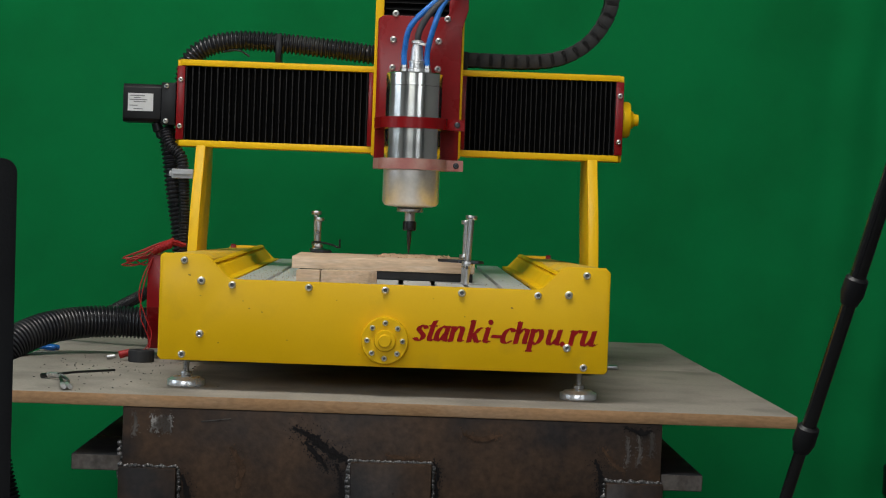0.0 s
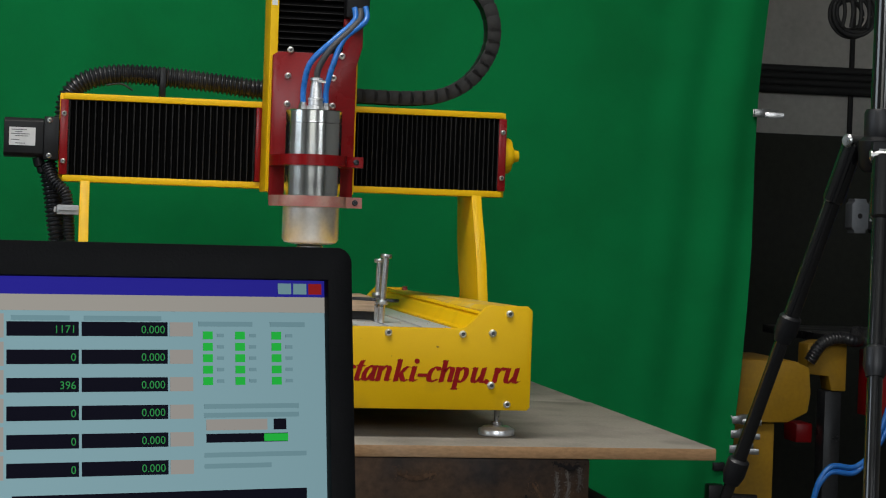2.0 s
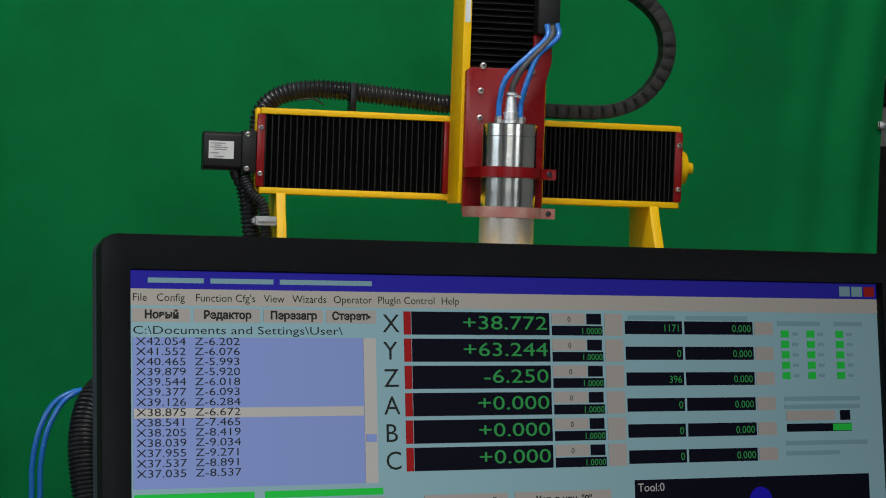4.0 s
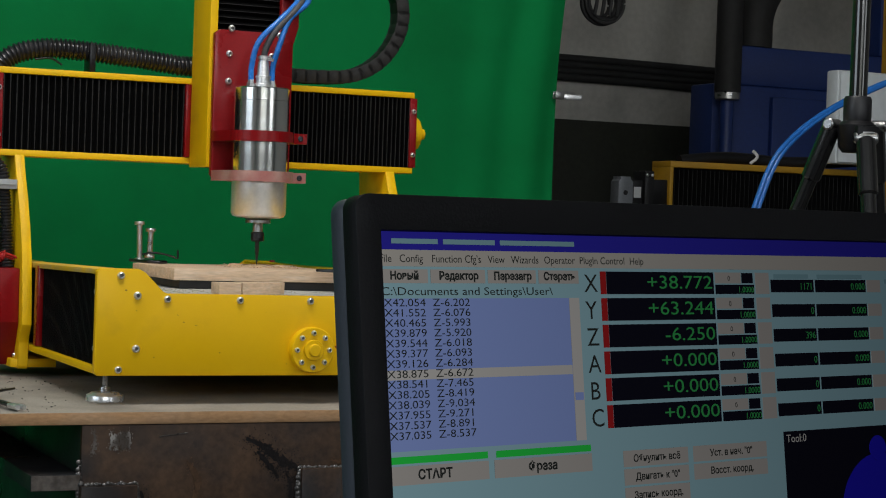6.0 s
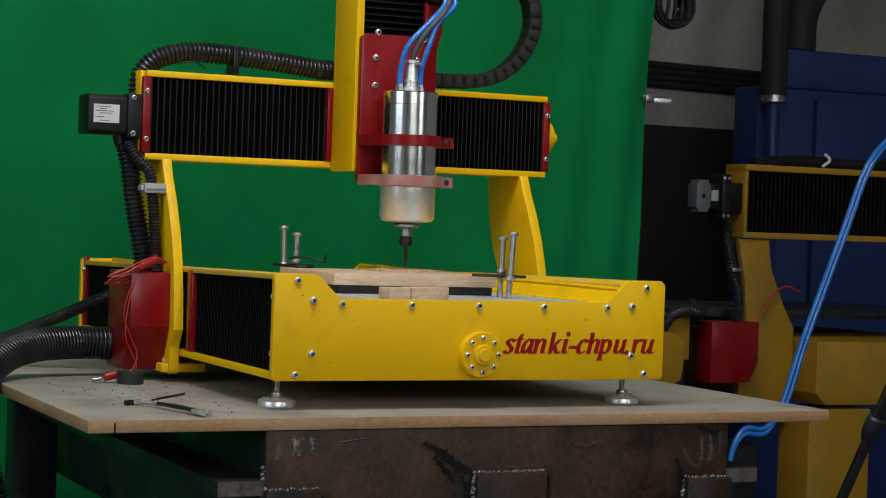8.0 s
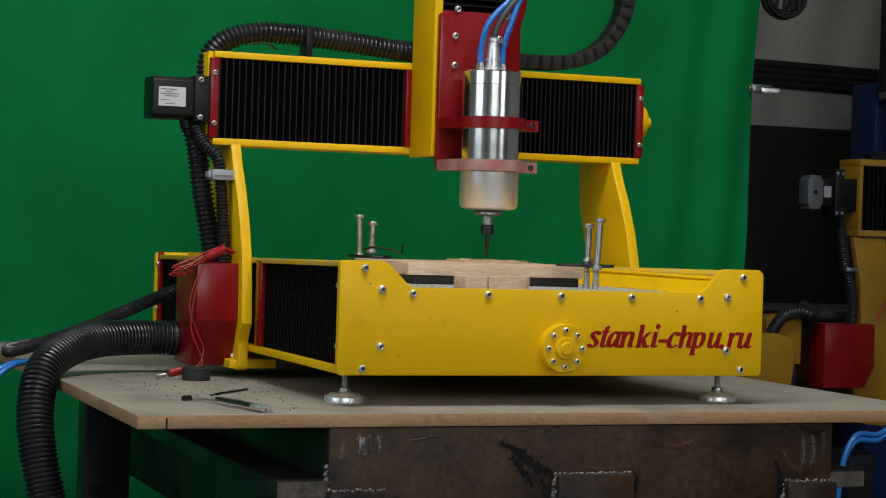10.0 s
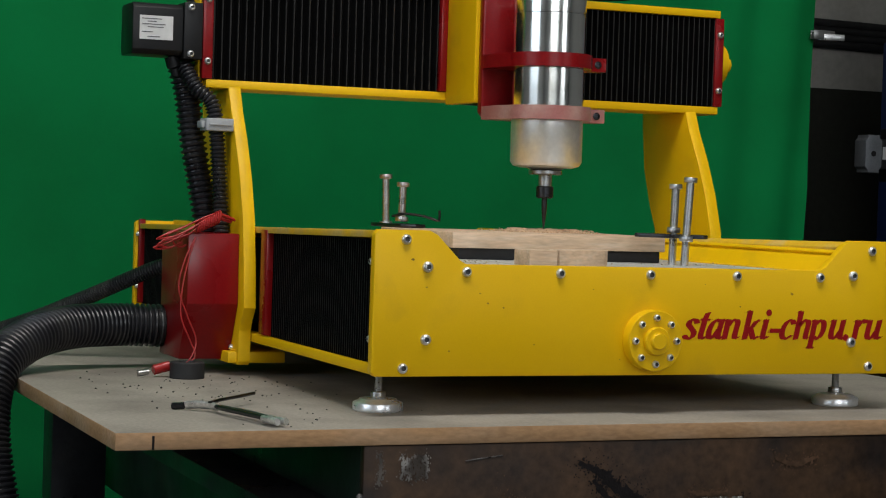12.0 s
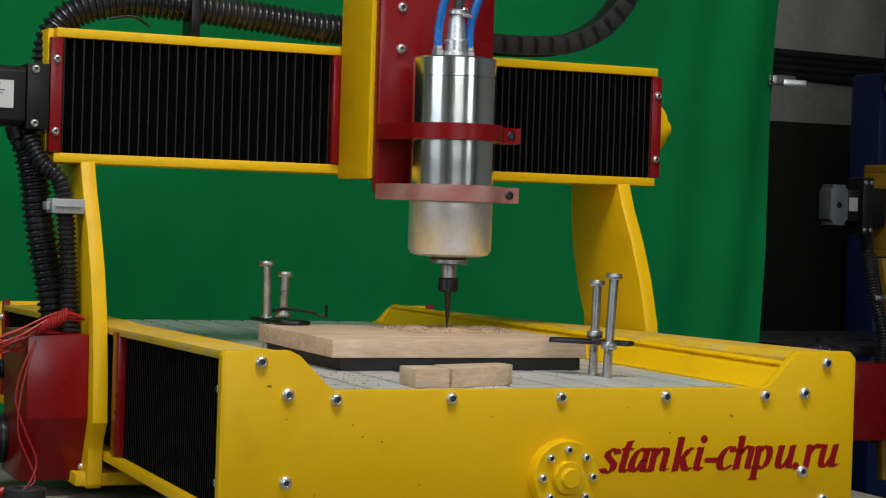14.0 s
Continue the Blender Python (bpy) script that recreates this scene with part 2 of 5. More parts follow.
def turned(profile, base, direction=(0, 0, 1), seg=32, bm=None):
    """A lathe form: (radius, height) pairs along a direction from a base point."""
    one = bmesh.new()
    rings = []
    for r, h in profile:
        rings.append([one.verts.new((r * math.cos(2 * math.pi * k / seg), r * math.sin(2 * math.pi * k / seg), h)) for k in range(seg)])
    for a, b in zip(rings, rings[1:]):
        for k in range(seg):
            one.faces.new((a[k], a[(k + 1) % seg], b[(k + 1) % seg], b[k]))
    one.faces.new(rings[0]), one.faces.new(rings[-1])
    bmesh.ops.transform(one, matrix=Matrix.Translation(base) @ frame_to(direction), verts=one.verts)
    return join(bm, one)


def rod(p, q, r, seg=16, bm=None, bevel=0.0):
    d = Vector(q) - Vector(p)
    e = min(bevel, r * 0.5)
    prof = [(r - e, 0), (r, e), (r, d.length - e), (r - e, d.length)] if e else [(r, 0), (r, d.length)]
    return turned(prof, p, d, seg, bm)


def curve_points(points, step):
    """A smooth line through points, at even steps."""
    ps = [Vector(p) for p in points]
    ps = [ps[0] * 2 - ps[1]] + ps + [ps[-1] * 2 - ps[-2]]
    dense = []
    for i in range(1, len(ps) - 2):
        a, b, c, d = ps[i - 1:i + 3]
        for k in range(40):
            t = k / 40
            dense.append(0.5 * ((2 * b) + (c - a) * t + (2 * a - 5 * b + 4 * c - d) * t * t + (3 * b - a - 3 * c + d) * t ** 3))
    dense.append(ps[-2])
    out, left = [dense[0]], step
    for a, b in zip(dense, dense[1:]):
        seg = (b - a).length
        while seg >= left and seg > 0:
            a = a.lerp(b, left / seg)
            seg = (b - a).length
            out.append(a.copy())
            left = step
        left -= seg
    return out


def tube(points, radius, seg=12, step=0.006, rib=0.0, pitch=0.006, bm=None, flat=1.0):
    """A round tube along a smooth line; rib and pitch give a corrugated hose."""
    if rib:
        step = pitch / 4
    line = curve_points(points, step)
    one = bmesh.new()
    rings, up = [], None
    for i, p in enumerate(line):
        d = (line[min(i + 1, len(line) - 1)] - line[max(i - 1, 0)]).normalized()
        if up is None:
            up = d.orthogonal().normalized()
        up = (up - d * up.dot(d)).normalized()
        side = d.cross(up)
        r = radius + (rib * (0.5, 0.35, -0.5, -0.35)[i % 4] if rib else 0)
        rings.append([one.verts.new(p + (up * math.cos(a) * flat + side * math.sin(a)) * r)
                      for a in (2 * math.pi * k / seg for k in range(seg))])
    for a, b in zip(rings, rings[1:]):
        for k in range(seg):
            one.faces.new((a[k], a[(k + 1) % seg], b[(k + 1) % seg], b[k]))
    one.faces.new(rings[0]), one.faces.new(rings[-1])
    return join(bm, one)


SHARED = {}


def piece(name, key, build, mat, parent, where, direction=None, label=""):
    """One more object on a shared mesh, placed at a point of the world and turned along a direction."""
    if key not in SHARED:
        bm = build()
        me = bpy.data.meshes.new(name)
        bmesh.ops.recalc_face_normals(bm, faces=bm.faces)
        bm.to_mesh(me)
        bm.free()
        smooth_by_angle(me)
        for m in (mat if isinstance(mat, (list, tuple)) else [mat]):
            me.materials.append(m)
        SHARED[key] = me
    ob = new(name, SHARED[key])
    ob.parent = parent
    off = Vector(top_of(parent).location) if top_of(parent).name in WORLD_BUILT else Vector((0, 0, 0))
    turn = frame_to(direction) if direction is not None else Matrix.Identity(4)
    ob.matrix_local = Matrix.Translation(Vector(where) - off) @ turn
    return tagged(ob, label)


def dark_socket(bm, r):
    for f in bm.faces:
        if max(math.hypot(v.co.x, v.co.y) for v in f.verts) <= r * 1.02:
            f.material_index = 1
    return bm


def dome_bolt(r=0.0048, socket=0.0024):
    """A button-head bolt with a socket, its foot at the origin, pointing along z."""
    return dark_socket(turned([(r, 0), (r, 0.0012), (r * 0.90, 0.0024), (r * 0.70, 0.0033), (socket * 1.15, 0.0036), (socket, 0.0035), (socket, 0.0010)], (0, 0, 0), seg=18), socket)


def cap_bolt(r=0.0046):
    return dark_socket(turned([(r * 1.12, 0), (r * 1.12, 0.0010), (r * 1.04, 0.0022), (r * 0.85, 0.0032), (r * 0.56, 0.0036), (r * 0.50, 0.0034), (r * 0.50, 0.0016)], (0, 0, 0), seg=18), r * 0.50)


def hex_head(r, h):
    bm = bmesh.new()
    bmesh.ops.create_cone(bm, segments=6, radius1=r, radius2=r, depth=h, cap_ends=True, matrix=Matrix.Translation((0, 0, h / 2)))
    soften(bm, 0.0006, 1, 50)
    return bm


def letters(body, size, shear=0.0, bold=0.0, deep=0.0003, align="LEFT", width=1.0, space=1.0):
    """Lettering in the built-in font as a bmesh in the xz plane, facing -y."""
    cu = bpy.data.curves.new("letters", "FONT")
    cu.body, cu.size, cu.shear, cu.offset, cu.extrude, cu.align_x = body, size, shear, bold, deep, align
    cu.resolution_u, cu.space_character = 3, space
    ob = bpy.data.objects.new("letters", cu)
    scene.collection.objects.link(ob)
    bpy.context.view_layer.update()
    me = bpy.data.meshes.new_from_object(ob.evaluated_get(bpy.context.evaluated_depsgraph_get()))
    bm = bmesh.new()
    bm.from_mesh(me)
    bpy.data.objects.remove(ob)
    bpy.data.curves.remove(cu)
    bpy.data.meshes.remove(me)
    bmesh.ops.transform(bm, matrix=Matrix.Diagonal((width, 1, 1, 1)), verts=bm.verts)
    bmesh.ops.transform(bm, matrix=Matrix.Rotation(radians(90), 4, "X"), verts=bm.verts)
    return bm


def pleats(length, height, pitch, depth, ridge):
    """A folded bellows along x from 0, facing -y, standing on z = 0; ridges take the second material."""
    bm = bmesh.new()
    cols, x, k = [], 0.0, 0
    while x < length:
        p = min(pitch, length - x) * (0.97 + 0.06 * random.random())
        for fx, fy in ((0, 0), (ridge, 0), (p * 0.5, depth), (p * 0.5 + ridge * 0.6, depth)):
            cols.append((x + fx, fy))
        x += p
    rows = []
    for cx, cy in cols:
        wob = random.uniform(-0.00025, 0.00025)
        rows.append([bm.verts.new((cx + wob * (j - 1), cy, z)) for j, z in enumerate((0, height * 0.5, height))])
    for i, (a, b) in enumerate(zip(rows, rows[1:])):
        for j in range(2):
            f = bm.faces.new((a[j], b[j], b[j + 1], a[j + 1]))
            f.material_index = 1 if i % 4 == 0 else 0
    return bm


# ---- the hall ----
FLOOR_Z, CEIL_Z = -0.78, 3.6
whole("floor", box(-5.2, 6.2, -6.2, 4.6, FLOOR_Z - 0.2, FLOOR_Z, 0), FLOOR, "stained grey concrete workshop floor", "floor", "structure")
whole("ceiling", box(-5.2, 6.2, -6.2, 4.6, CEIL_Z, CEIL_Z + 0.2, 0), CONCRETE, "grey plastered workshop ceiling", "ceiling", "structure")
DADO = 0.645
whole("wall_back", box(-5.2, 6.2, 4.2, 4.5, DADO, CEIL_Z, 0), CONCRETE, "bare grey plaster workshop wall above dark paint", "wall", "structure")
whole("wall_back_lower", box(-5.2, 6.2, 4.196, 4.5, FLOOR_Z, DADO, 0), WALL_DARK, "dark painted lower part of the wall", "wall", "structure")
whole("wall_right", box(6.0, 6.2, -6.2, 4.2, FLOOR_Z, CEIL_Z, 0), CONCRETE, "grey plaster side wall of the workshop", "wall", "structure")


def pierced_wall(name, axis, at, thick, lo, hi, holes):
    """A wall with openings, built from piers, sills and lintels."""
    bm, edges = None, sorted({lo, hi, *[v for h in holes for v in h[:2]]})
    for a, b in zip(edges, edges[1:]):
        hole = next((h for h in holes if h[0] <= a and b <= h[1]), None)
        for z0, z1 in ([(FLOOR_Z, hole[2]), (hole[3], CEIL_Z)] if hole else [(FLOOR_Z, CEIL_Z)]):
            bm = box(a, b, at, at + thick, z0, z1, 0, bm) if axis == "y" else box(at, at + thick, a, b, z0, z1, 0, bm)
    return whole(name, bm, CONCRETE, "grey plaster workshop wall with window openings", "wall", "structure")


pierced_wall("wall_front", "y", -6.2, 0.3, -5.2, 6.2, [(-2.5, 0.1, 0.75, 2.65), (1.8, 3.4, 0.75, 2.65)])
pierced_wall("wall_left", "x", -5.2, 0.3, -5.9, 4.2, [(-2.7, -0.1, 0.75, 2.65)])

# ---- green cloth ----
bm = bmesh.new()
NX, NZ = 260, 120
grid = []
for i in range(NX + 1):
    u = i / NX
    col = []
    for j in range(NZ + 1):
        z = FLOOR_Z + 0.01 + j / NZ * 2.9
        edge = 1.066 + 0.028 * math.tanh((z - 0.25) * 1.6) - 0.03 * max(0, -z) + 0.006 * math.sin(z * 9)
        x = -2.6 + (edge + 2.6) * u
        fold = 0.020 * noise.noise((x * 2.2, z * 0.35, 3)) + 0.010 * noise.noise((x * 6.0 + z * 0.8, z * 0.9, 8))
        fold += 0.016 * noise.noise((x * 2.6 + z * 1.7, z * 0.8 - x * 0.5, 21)) + 0.0035 * noise.noise((x * 11 + z * 5, z * 5.5, 5)) + 0.0020 * noise.noise((x * 21 - z * 8, z * 12, 14))
        near = max(0, 1 - (edge - x) / 0.28)
        fold += near * (0.010 * math.sin((edge - x) * 55 + z * 3) - 0.012)
        col.append(bm.verts.new((x, 1.372 + fold, z)))
    grid.append(col)
for a, b in zip(grid, grid[1:]):
    for j in range(NZ):
        bm.faces.new((a[j], b[j], b[j + 1], a[j + 1]))
cloth = whole("green_screen_cloth", bm, CLOTH, "hanging green backdrop cloth with soft folds", "cloth")
sol = cloth.modifiers.new("thickness", "SOLIDIFY")
sol.thickness = 0.0015
stand_bm = rod((0.96, 1.42, FLOOR_Z), (0.96, 1.42, 2.2), 0.016, 16)
rod((-2.6, 1.42, 2.15), (1.05, 1.42, 2.15), 0.014, 12, stand_bm)
rod((-2.55, 1.42, FLOOR_Z), (-2.55, 1.42, 2.2), 0.016, 16, stand_bm)
whole("backdrop_stand", stand_bm, TRIPOD_GREY, "dark metal frame that carries the green cloth", "stand")


def spring_clip(z, x, dark=False):
    m = BLACK_PLASTIC if dark else ZINC
    th = thing("bulldog_clip", (x, 1.36, z), "black plastic spring clamp on the cloth edge" if dark else "shiny steel spring clip pinching the cloth edge",
               "clip", "clips on the cloth edge")
    for s in (-1, 1):
        part("jaw", box(x - 0.014, x + 0.008, 1.352 + s * 0.005, 1.355 + s * 0.005, z - 0.008, z + 0.008, 0.001), m, th)
        bm = prism([(x + 0.006, 1.354 + s * 0.004), (x + 0.046, 1.354 + s * 0.016), (x + 0.046, 1.357 + s * 0.016), (x + 0.006, 1.357 + s * 0.004)],
                   "z", z - 0.006 + s * 0.004, z + 0.006 + s * 0.004, 0.0008)
        part("grip", bm, m, th)
    part("spring_pin", rod((x + 0.006, 1.356, z - 0.009), (x + 0.006, 1.356, z + 0.009), 0.004, 10), m, th)


for z, x in ((0.521, 1.072), (-0.108, 1.048), (-0.137, 1.046), (-0.168, 1.044)):
    spring_clip(z, x)
spring_clip(-0.205, 1.013, True)
th = thing("spring_clamp", (1.03, 1.36, -0.27), "large black plastic spring clamp on the cloth edge", "clamp")
part("jaw", box(0.985, 1.02, 1.335, 1.365, -0.30, -0.24, 0.004), BLACK_PLASTIC, th)
part("handle", tube([(1.0, 1.35, -0.262), (1.04, 1.345, -0.268), (1.09, 1.34, -0.270)], 0.010, 10), BLACK_PLASTIC, th)

# ---- bench: board and welded steel frame ----
TX0, TX1, TY0, TY1 = -0.526, 0.506, -0.071, 0.530
bm = box(TX0, TX1, TY0, TY1, -0.0150, 0, 0.0012)
for f in bm.faces:
    f.material_index = 0 if f.normal.z > 0.8 else 1
board = thing("bench_top", (0, 0.23, -0.0150), "raw fibreboard sheet with dust and stains on a steel bench", "tabletop")
slab = part("board", bm, [MDF, MDF_EDGE], board)
part("pencil_mark", box(-0.4955, -0.4935, TY0 - 0.0005, TY0 + 0.002, -0.0145, -0.003, 0), BLACK_PLASTIC, board, "black pen mark on the edge")

bm = box(-0.527, TX1 - 0.002, TY1 + 0.002, 1.13, -0.0152, -0.0010, 0.0012)
for f in bm.faces:
    f.material_index = 0 if f.normal.z > 0.8 else 1
rear_board = thing("bench_top", (0, 0.8, -0.0152), "second raw fibreboard sheet butted behind the first", "tabletop")
part("board", bm, [MDF, MDF_EDGE], rear_board)
BZ = -0.0155
bench = thing("steel_bench", (0, 0.45, FLOOR_Z), "welded bench frame of brown mill-scale steel", "workbench")
part("front_plate", box(-0.310, 0.342, -0.070, -0.060, -0.34, BZ, 0.001), STEEL_BENCH, bench)
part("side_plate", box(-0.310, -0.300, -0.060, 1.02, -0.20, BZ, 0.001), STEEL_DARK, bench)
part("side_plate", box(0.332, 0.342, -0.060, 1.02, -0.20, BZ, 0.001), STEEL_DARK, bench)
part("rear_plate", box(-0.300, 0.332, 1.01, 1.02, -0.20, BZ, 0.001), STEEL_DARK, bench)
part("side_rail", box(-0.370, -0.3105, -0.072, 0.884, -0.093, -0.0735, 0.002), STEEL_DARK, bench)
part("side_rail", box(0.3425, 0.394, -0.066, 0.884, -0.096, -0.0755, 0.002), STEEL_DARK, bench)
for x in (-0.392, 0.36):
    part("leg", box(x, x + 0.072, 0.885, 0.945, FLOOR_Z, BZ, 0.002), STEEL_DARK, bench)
for x0, x1, ztop in ((-0.312, -0.243, -0.087), (-0.034, 0.064, -0.072), (0.275, 0.344, -0.087)):
    leg = part("leg", box(x0, x1, -0.082, -0.070, FLOOR_Z, ztop, 0.0015), STEEL_BENCH, bench)


for x0, x1, y, z0, z1 in ((-0.369, -0.3115, -0.0724, -0.092, -0.0745), (0.3435, 0.393, -0.0664, -0.095, -0.0765)):
    part("sawn_end", box(x0, x1, y, y + 0.001, z0, z1, 0), SAWN, bench, "ground grey sawn end")


def weld_line(p, q, r, parent):
    p, q = Vector(p), Vector(q)
    n = max(3, int((q - p).length / (r * 0.9)))
    bm = bmesh.new()
    for i in range(n + 1):
        c = p.lerp(q, i / n) + Vector((random.uniform(-1, 1), random.uniform(-0.4, 0.2), random.uniform(-1, 1))) * r * 0.35
        bmesh.ops.create_icosphere(bm, subdivisions=2, radius=r * random.uniform(0.55, 1.35), matrix=Matrix.Translation(c) @ Matrix.Diagonal((1, 0.6, 1, 1)))
    part("weld", bm, WELD, parent)


weld_line((-0.035, -0.074, -0.076), (-0.035, -0.074, -0.30), 0.0050, bench)
weld_line((-0.036, -0.074, -0.0715), (0.064, -0.074, -0.0715), 0.0022, bench)
weld_line((0.066, -0.072, -0.076), (0.066, -0.072, -0.30), 0.0024, bench)
weld_line((-0.241, -0.072, -0.090), (-0.241, -0.072, -0.30), 0.003, bench)
weld_line((-0.310, -0.074, -0.086), (-0.243, -0.074, -0.086), 0.0028, bench)
weld_line((0.274, -0.072, -0.090), (0.274, -0.072, -0.30), 0.0036, bench)
weld_line((0.276, -0.074, -0.086), (0.342, -0.074, -0.086), 0.0028, bench)
weld_line((-0.312, -0.069, -0.060), (-0.312, -0.069, -0.10), 0.003, bench)
weld_line((-0.215, -0.0705, -0.030), (-0.180, -0.0705, -0.026), 0.0005, bench)
SOOT = material("burnt_soot", (0.009, 0.007, 0.007), 0.6, vary=0.4, grain=220, blotch=60, bump=0.3, spec=0.2)
SCALE_RUST = material("brown_rust", (0.075, 0.042, 0.024), 0.7, vary=0.4, grain=160, blotch=40, bump=0.2, spec=0.2)


def stain(name, path, width, mat, label):
    """A ragged flat mark on the front plate along a line of (x, z)."""
    line = curve_points([(x, 0, z) for x, z in path], 0.0025)
    depth = 0.0702 + 0.00012 * (len(bench.children) % 9)
    bm = bmesh.new()
    lo, hi = [], []
    for i, q in enumerate(line):
        w = width * (0.35 + 0.65 * math.sin(math.pi * (i + 0.5) / len(line))) * (0.35 + 0.7 * abs(noise.noise((q.x * 180, q.z * 180, width * 900))))
        d = (line[min(i + 1, len(line) - 1)] - line[max(i - 1, 0)]).normalized()
        n = Vector((-d.z, 0, d.x)) * w
        lo.append(bm.verts.new((q.x - n.x, -depth, q.z - n.z)))
        hi.append(bm.verts.new((q.x + n.x * random.uniform(0.5, 1.2), -depth, q.z + n.z * random.uniform(0.5, 1.2))))
    for a, b, c, e in zip(lo, lo[1:], hi[1:], hi):
        bm.faces.new((a, b, c, e))
    # ragged specks thinning out round the mark
    for q in line:
        for k in range(9):
            far_off = abs(random.gauss(0, 1.0)) + 0.35
            turn = random.uniform(0, 2 * math.pi)
            x, z, r = q.x + math.cos(turn) * width * far_off, q.z + math.sin(turn) * width * far_off, random.uniform(0.0003, 0.0011) / (0.6 + 0.5 * far_off)
            if -0.309 < x < 0.341 and z < -0.017:
                bm.faces.new([bm.verts.new((x + r * random.uniform(0.5, 1.3) * math.cos(a), -depth - 0.00003 * k, z + r * random.uniform(0.5, 1.6) * math.sin(a))) for a in (5.2, 4.2, 3.1, 2.1, 1.0, 0.0)])
    part(name, bm, mat, bench, label)


stain("burn_mark", [(-0.105, -0.034), (-0.082, -0.044), (-0.062, -0.060), (-0.040, -0.070), (-0.036, -0.078)], 0.0105, SOOT, "black sooty burn mark")
stain("burn_mark", [(0.066, -0.070), (0.072, -0.082), (0.070, -0.10), (0.073, -0.14)], 0.0055, SOOT, "black sooty burn mark")
stain("burn_mark", [(0.262, -0.060), (0.270, -0.085), (0.268, -0.12)], 0.0060, SOOT, "black sooty burn mark")
stain("burn_mark", [(0.296, -0.020), (0.318, -0.026), (0.330, -0.022)], 0.0050, SOOT, "black sooty burn mark")
stain("rust_mark", [(0.010, -0.064), (0.030, -0.066), (0.050, -0.064)], 0.0040, SCALE_RUST, "brown rust streak")
stain("rust_mark", [(0.27, -0.045), (0.285, -0.065), (0.30, -0.075)], 0.0050, SCALE_RUST, "brown rust streak")
for x, z0, z1, w in ((-0.296, -0.022, -0.050, 0.0030), (0.300, -0.034, -0.068, 0.0030), (0.314, -0.030, -0.066, 0.0032), (0.328, -0.024, -0.056, 0.0030)):
    stain("ground_streak", [(x, z0), (x + 0.002, (z0 + z1) / 2), (x - 0.001, z1)], w, SAWN, "dull ground streak on the steel")
for k in range(7):
    x = -0.2745 + 0.0036 * k
    stain("bright_scratch", [(x, -0.024 - 0.002 * (k % 3)), (x + 0.001, -0.034), (x - 0.001, -0.046 + 0.003 * (k % 2))], 0.0024, GROUND_STEEL, "bright ground scratches")
stain("burn_mark", [(-0.090, -0.050), (-0.070, -0.072), (-0.060, -0.085)], 0.0065, SOOT, "black sooty burn mark")
stain("burn_mark", [(-0.052, -0.075), (-0.044, -0.100), (-0.046, -0.150)], 0.0065, SOOT, "black sooty burn mark")
stain("burn_mark", [(-0.236, -0.095), (-0.228, -0.130), (-0.234, -0.180)], 0.0080, SOOT, "black sooty burn mark")
stain("rust_mark", [(0.10, -0.034), (0.12, -0.040), (0.15, -0.034)], 0.0060, SCALE_RUST, "brown rust streak")
stain("rust_mark", [(-0.18, -0.060), (-0.165, -0.085), (-0.170, -0.11)], 0.0090, SCALE_RUST, "brown rust streak")

# ---- the router ----
router = thing("cnc_router", (0, 0.45, 0), "yellow desktop milling machine with black bellows and steel spindle", "milling machine")
PB, PT, PC = 0.037, 0.1695, 0.1395
outline = [(-0.280, PB + 0.004), (-0.276, PB), (0.276, PB), (0.280, PB + 0.004), (0.280, PT - 0.006), (0.274, PT), (0.226, PT), (0.219, PT - 0.003), (0.196, PC + 0.003),
           (0.190, PC), (-0.190, PC), (-0.196, PC + 0.003), (-0.219, PT - 0.004), (-0.227, PT), (-0.276, PT), (-0.280, PT - 0.004)]
panel = part("front_panel", prism(outline, "y", 0, 0.010, 0.0008), YELLOW, router)
for x in (-0.190, -0.095, 0.0, 0.095, 0.190):
    piece("bolt", "dome", dome_bolt, BOLT_STEEL, panel, (x, 0, 0.1325), (0, -1, 0))
for x, z in ((-0.250, 0.161), (0.250, 0.1595), (-0.250, 0.0445), (0.250, 0.0445)):
    piece("bolt", "dome", dome_bolt, BOLT_STEEL, panel, (x, 0, z), (0, -1, 0))
for x, z in ((-0.2285, 0.1365), (0.2285, 0.1345), (-0.2285, 0.0705), (0.2285, 0.0685)):
    piece("bolt", "cap", cap_bolt, BOLT_STEEL, panel, (x, 0, z), (0, -1, 0))
flange = part("bearing_flange", turned([(0.0292, 0), (0.0292, 0.0115), (0.0282, 0.0130), (0.0135, 0.0130), (0.0135, 0.0165), (0.0125, 0.0180), (0.0085, 0.0180), (0.0080, 0.0205), (0.0070, 0.0215)],
                                       (0.0015, 0.0005, 0.0705), (0, -1, 0), 48), YELLOW, router)
for k in range(8):
    a = math.pi / 4 * k
    piece("bolt", "small_dome", lambda: dome_bolt(0.0036, 0.0018), BOLT_STEEL, flange, (0.0015 + 0.0220 * math.sin(a), -0.0125, 0.0705 + 0.0220 * math.cos(a)), (0, -1, 0))
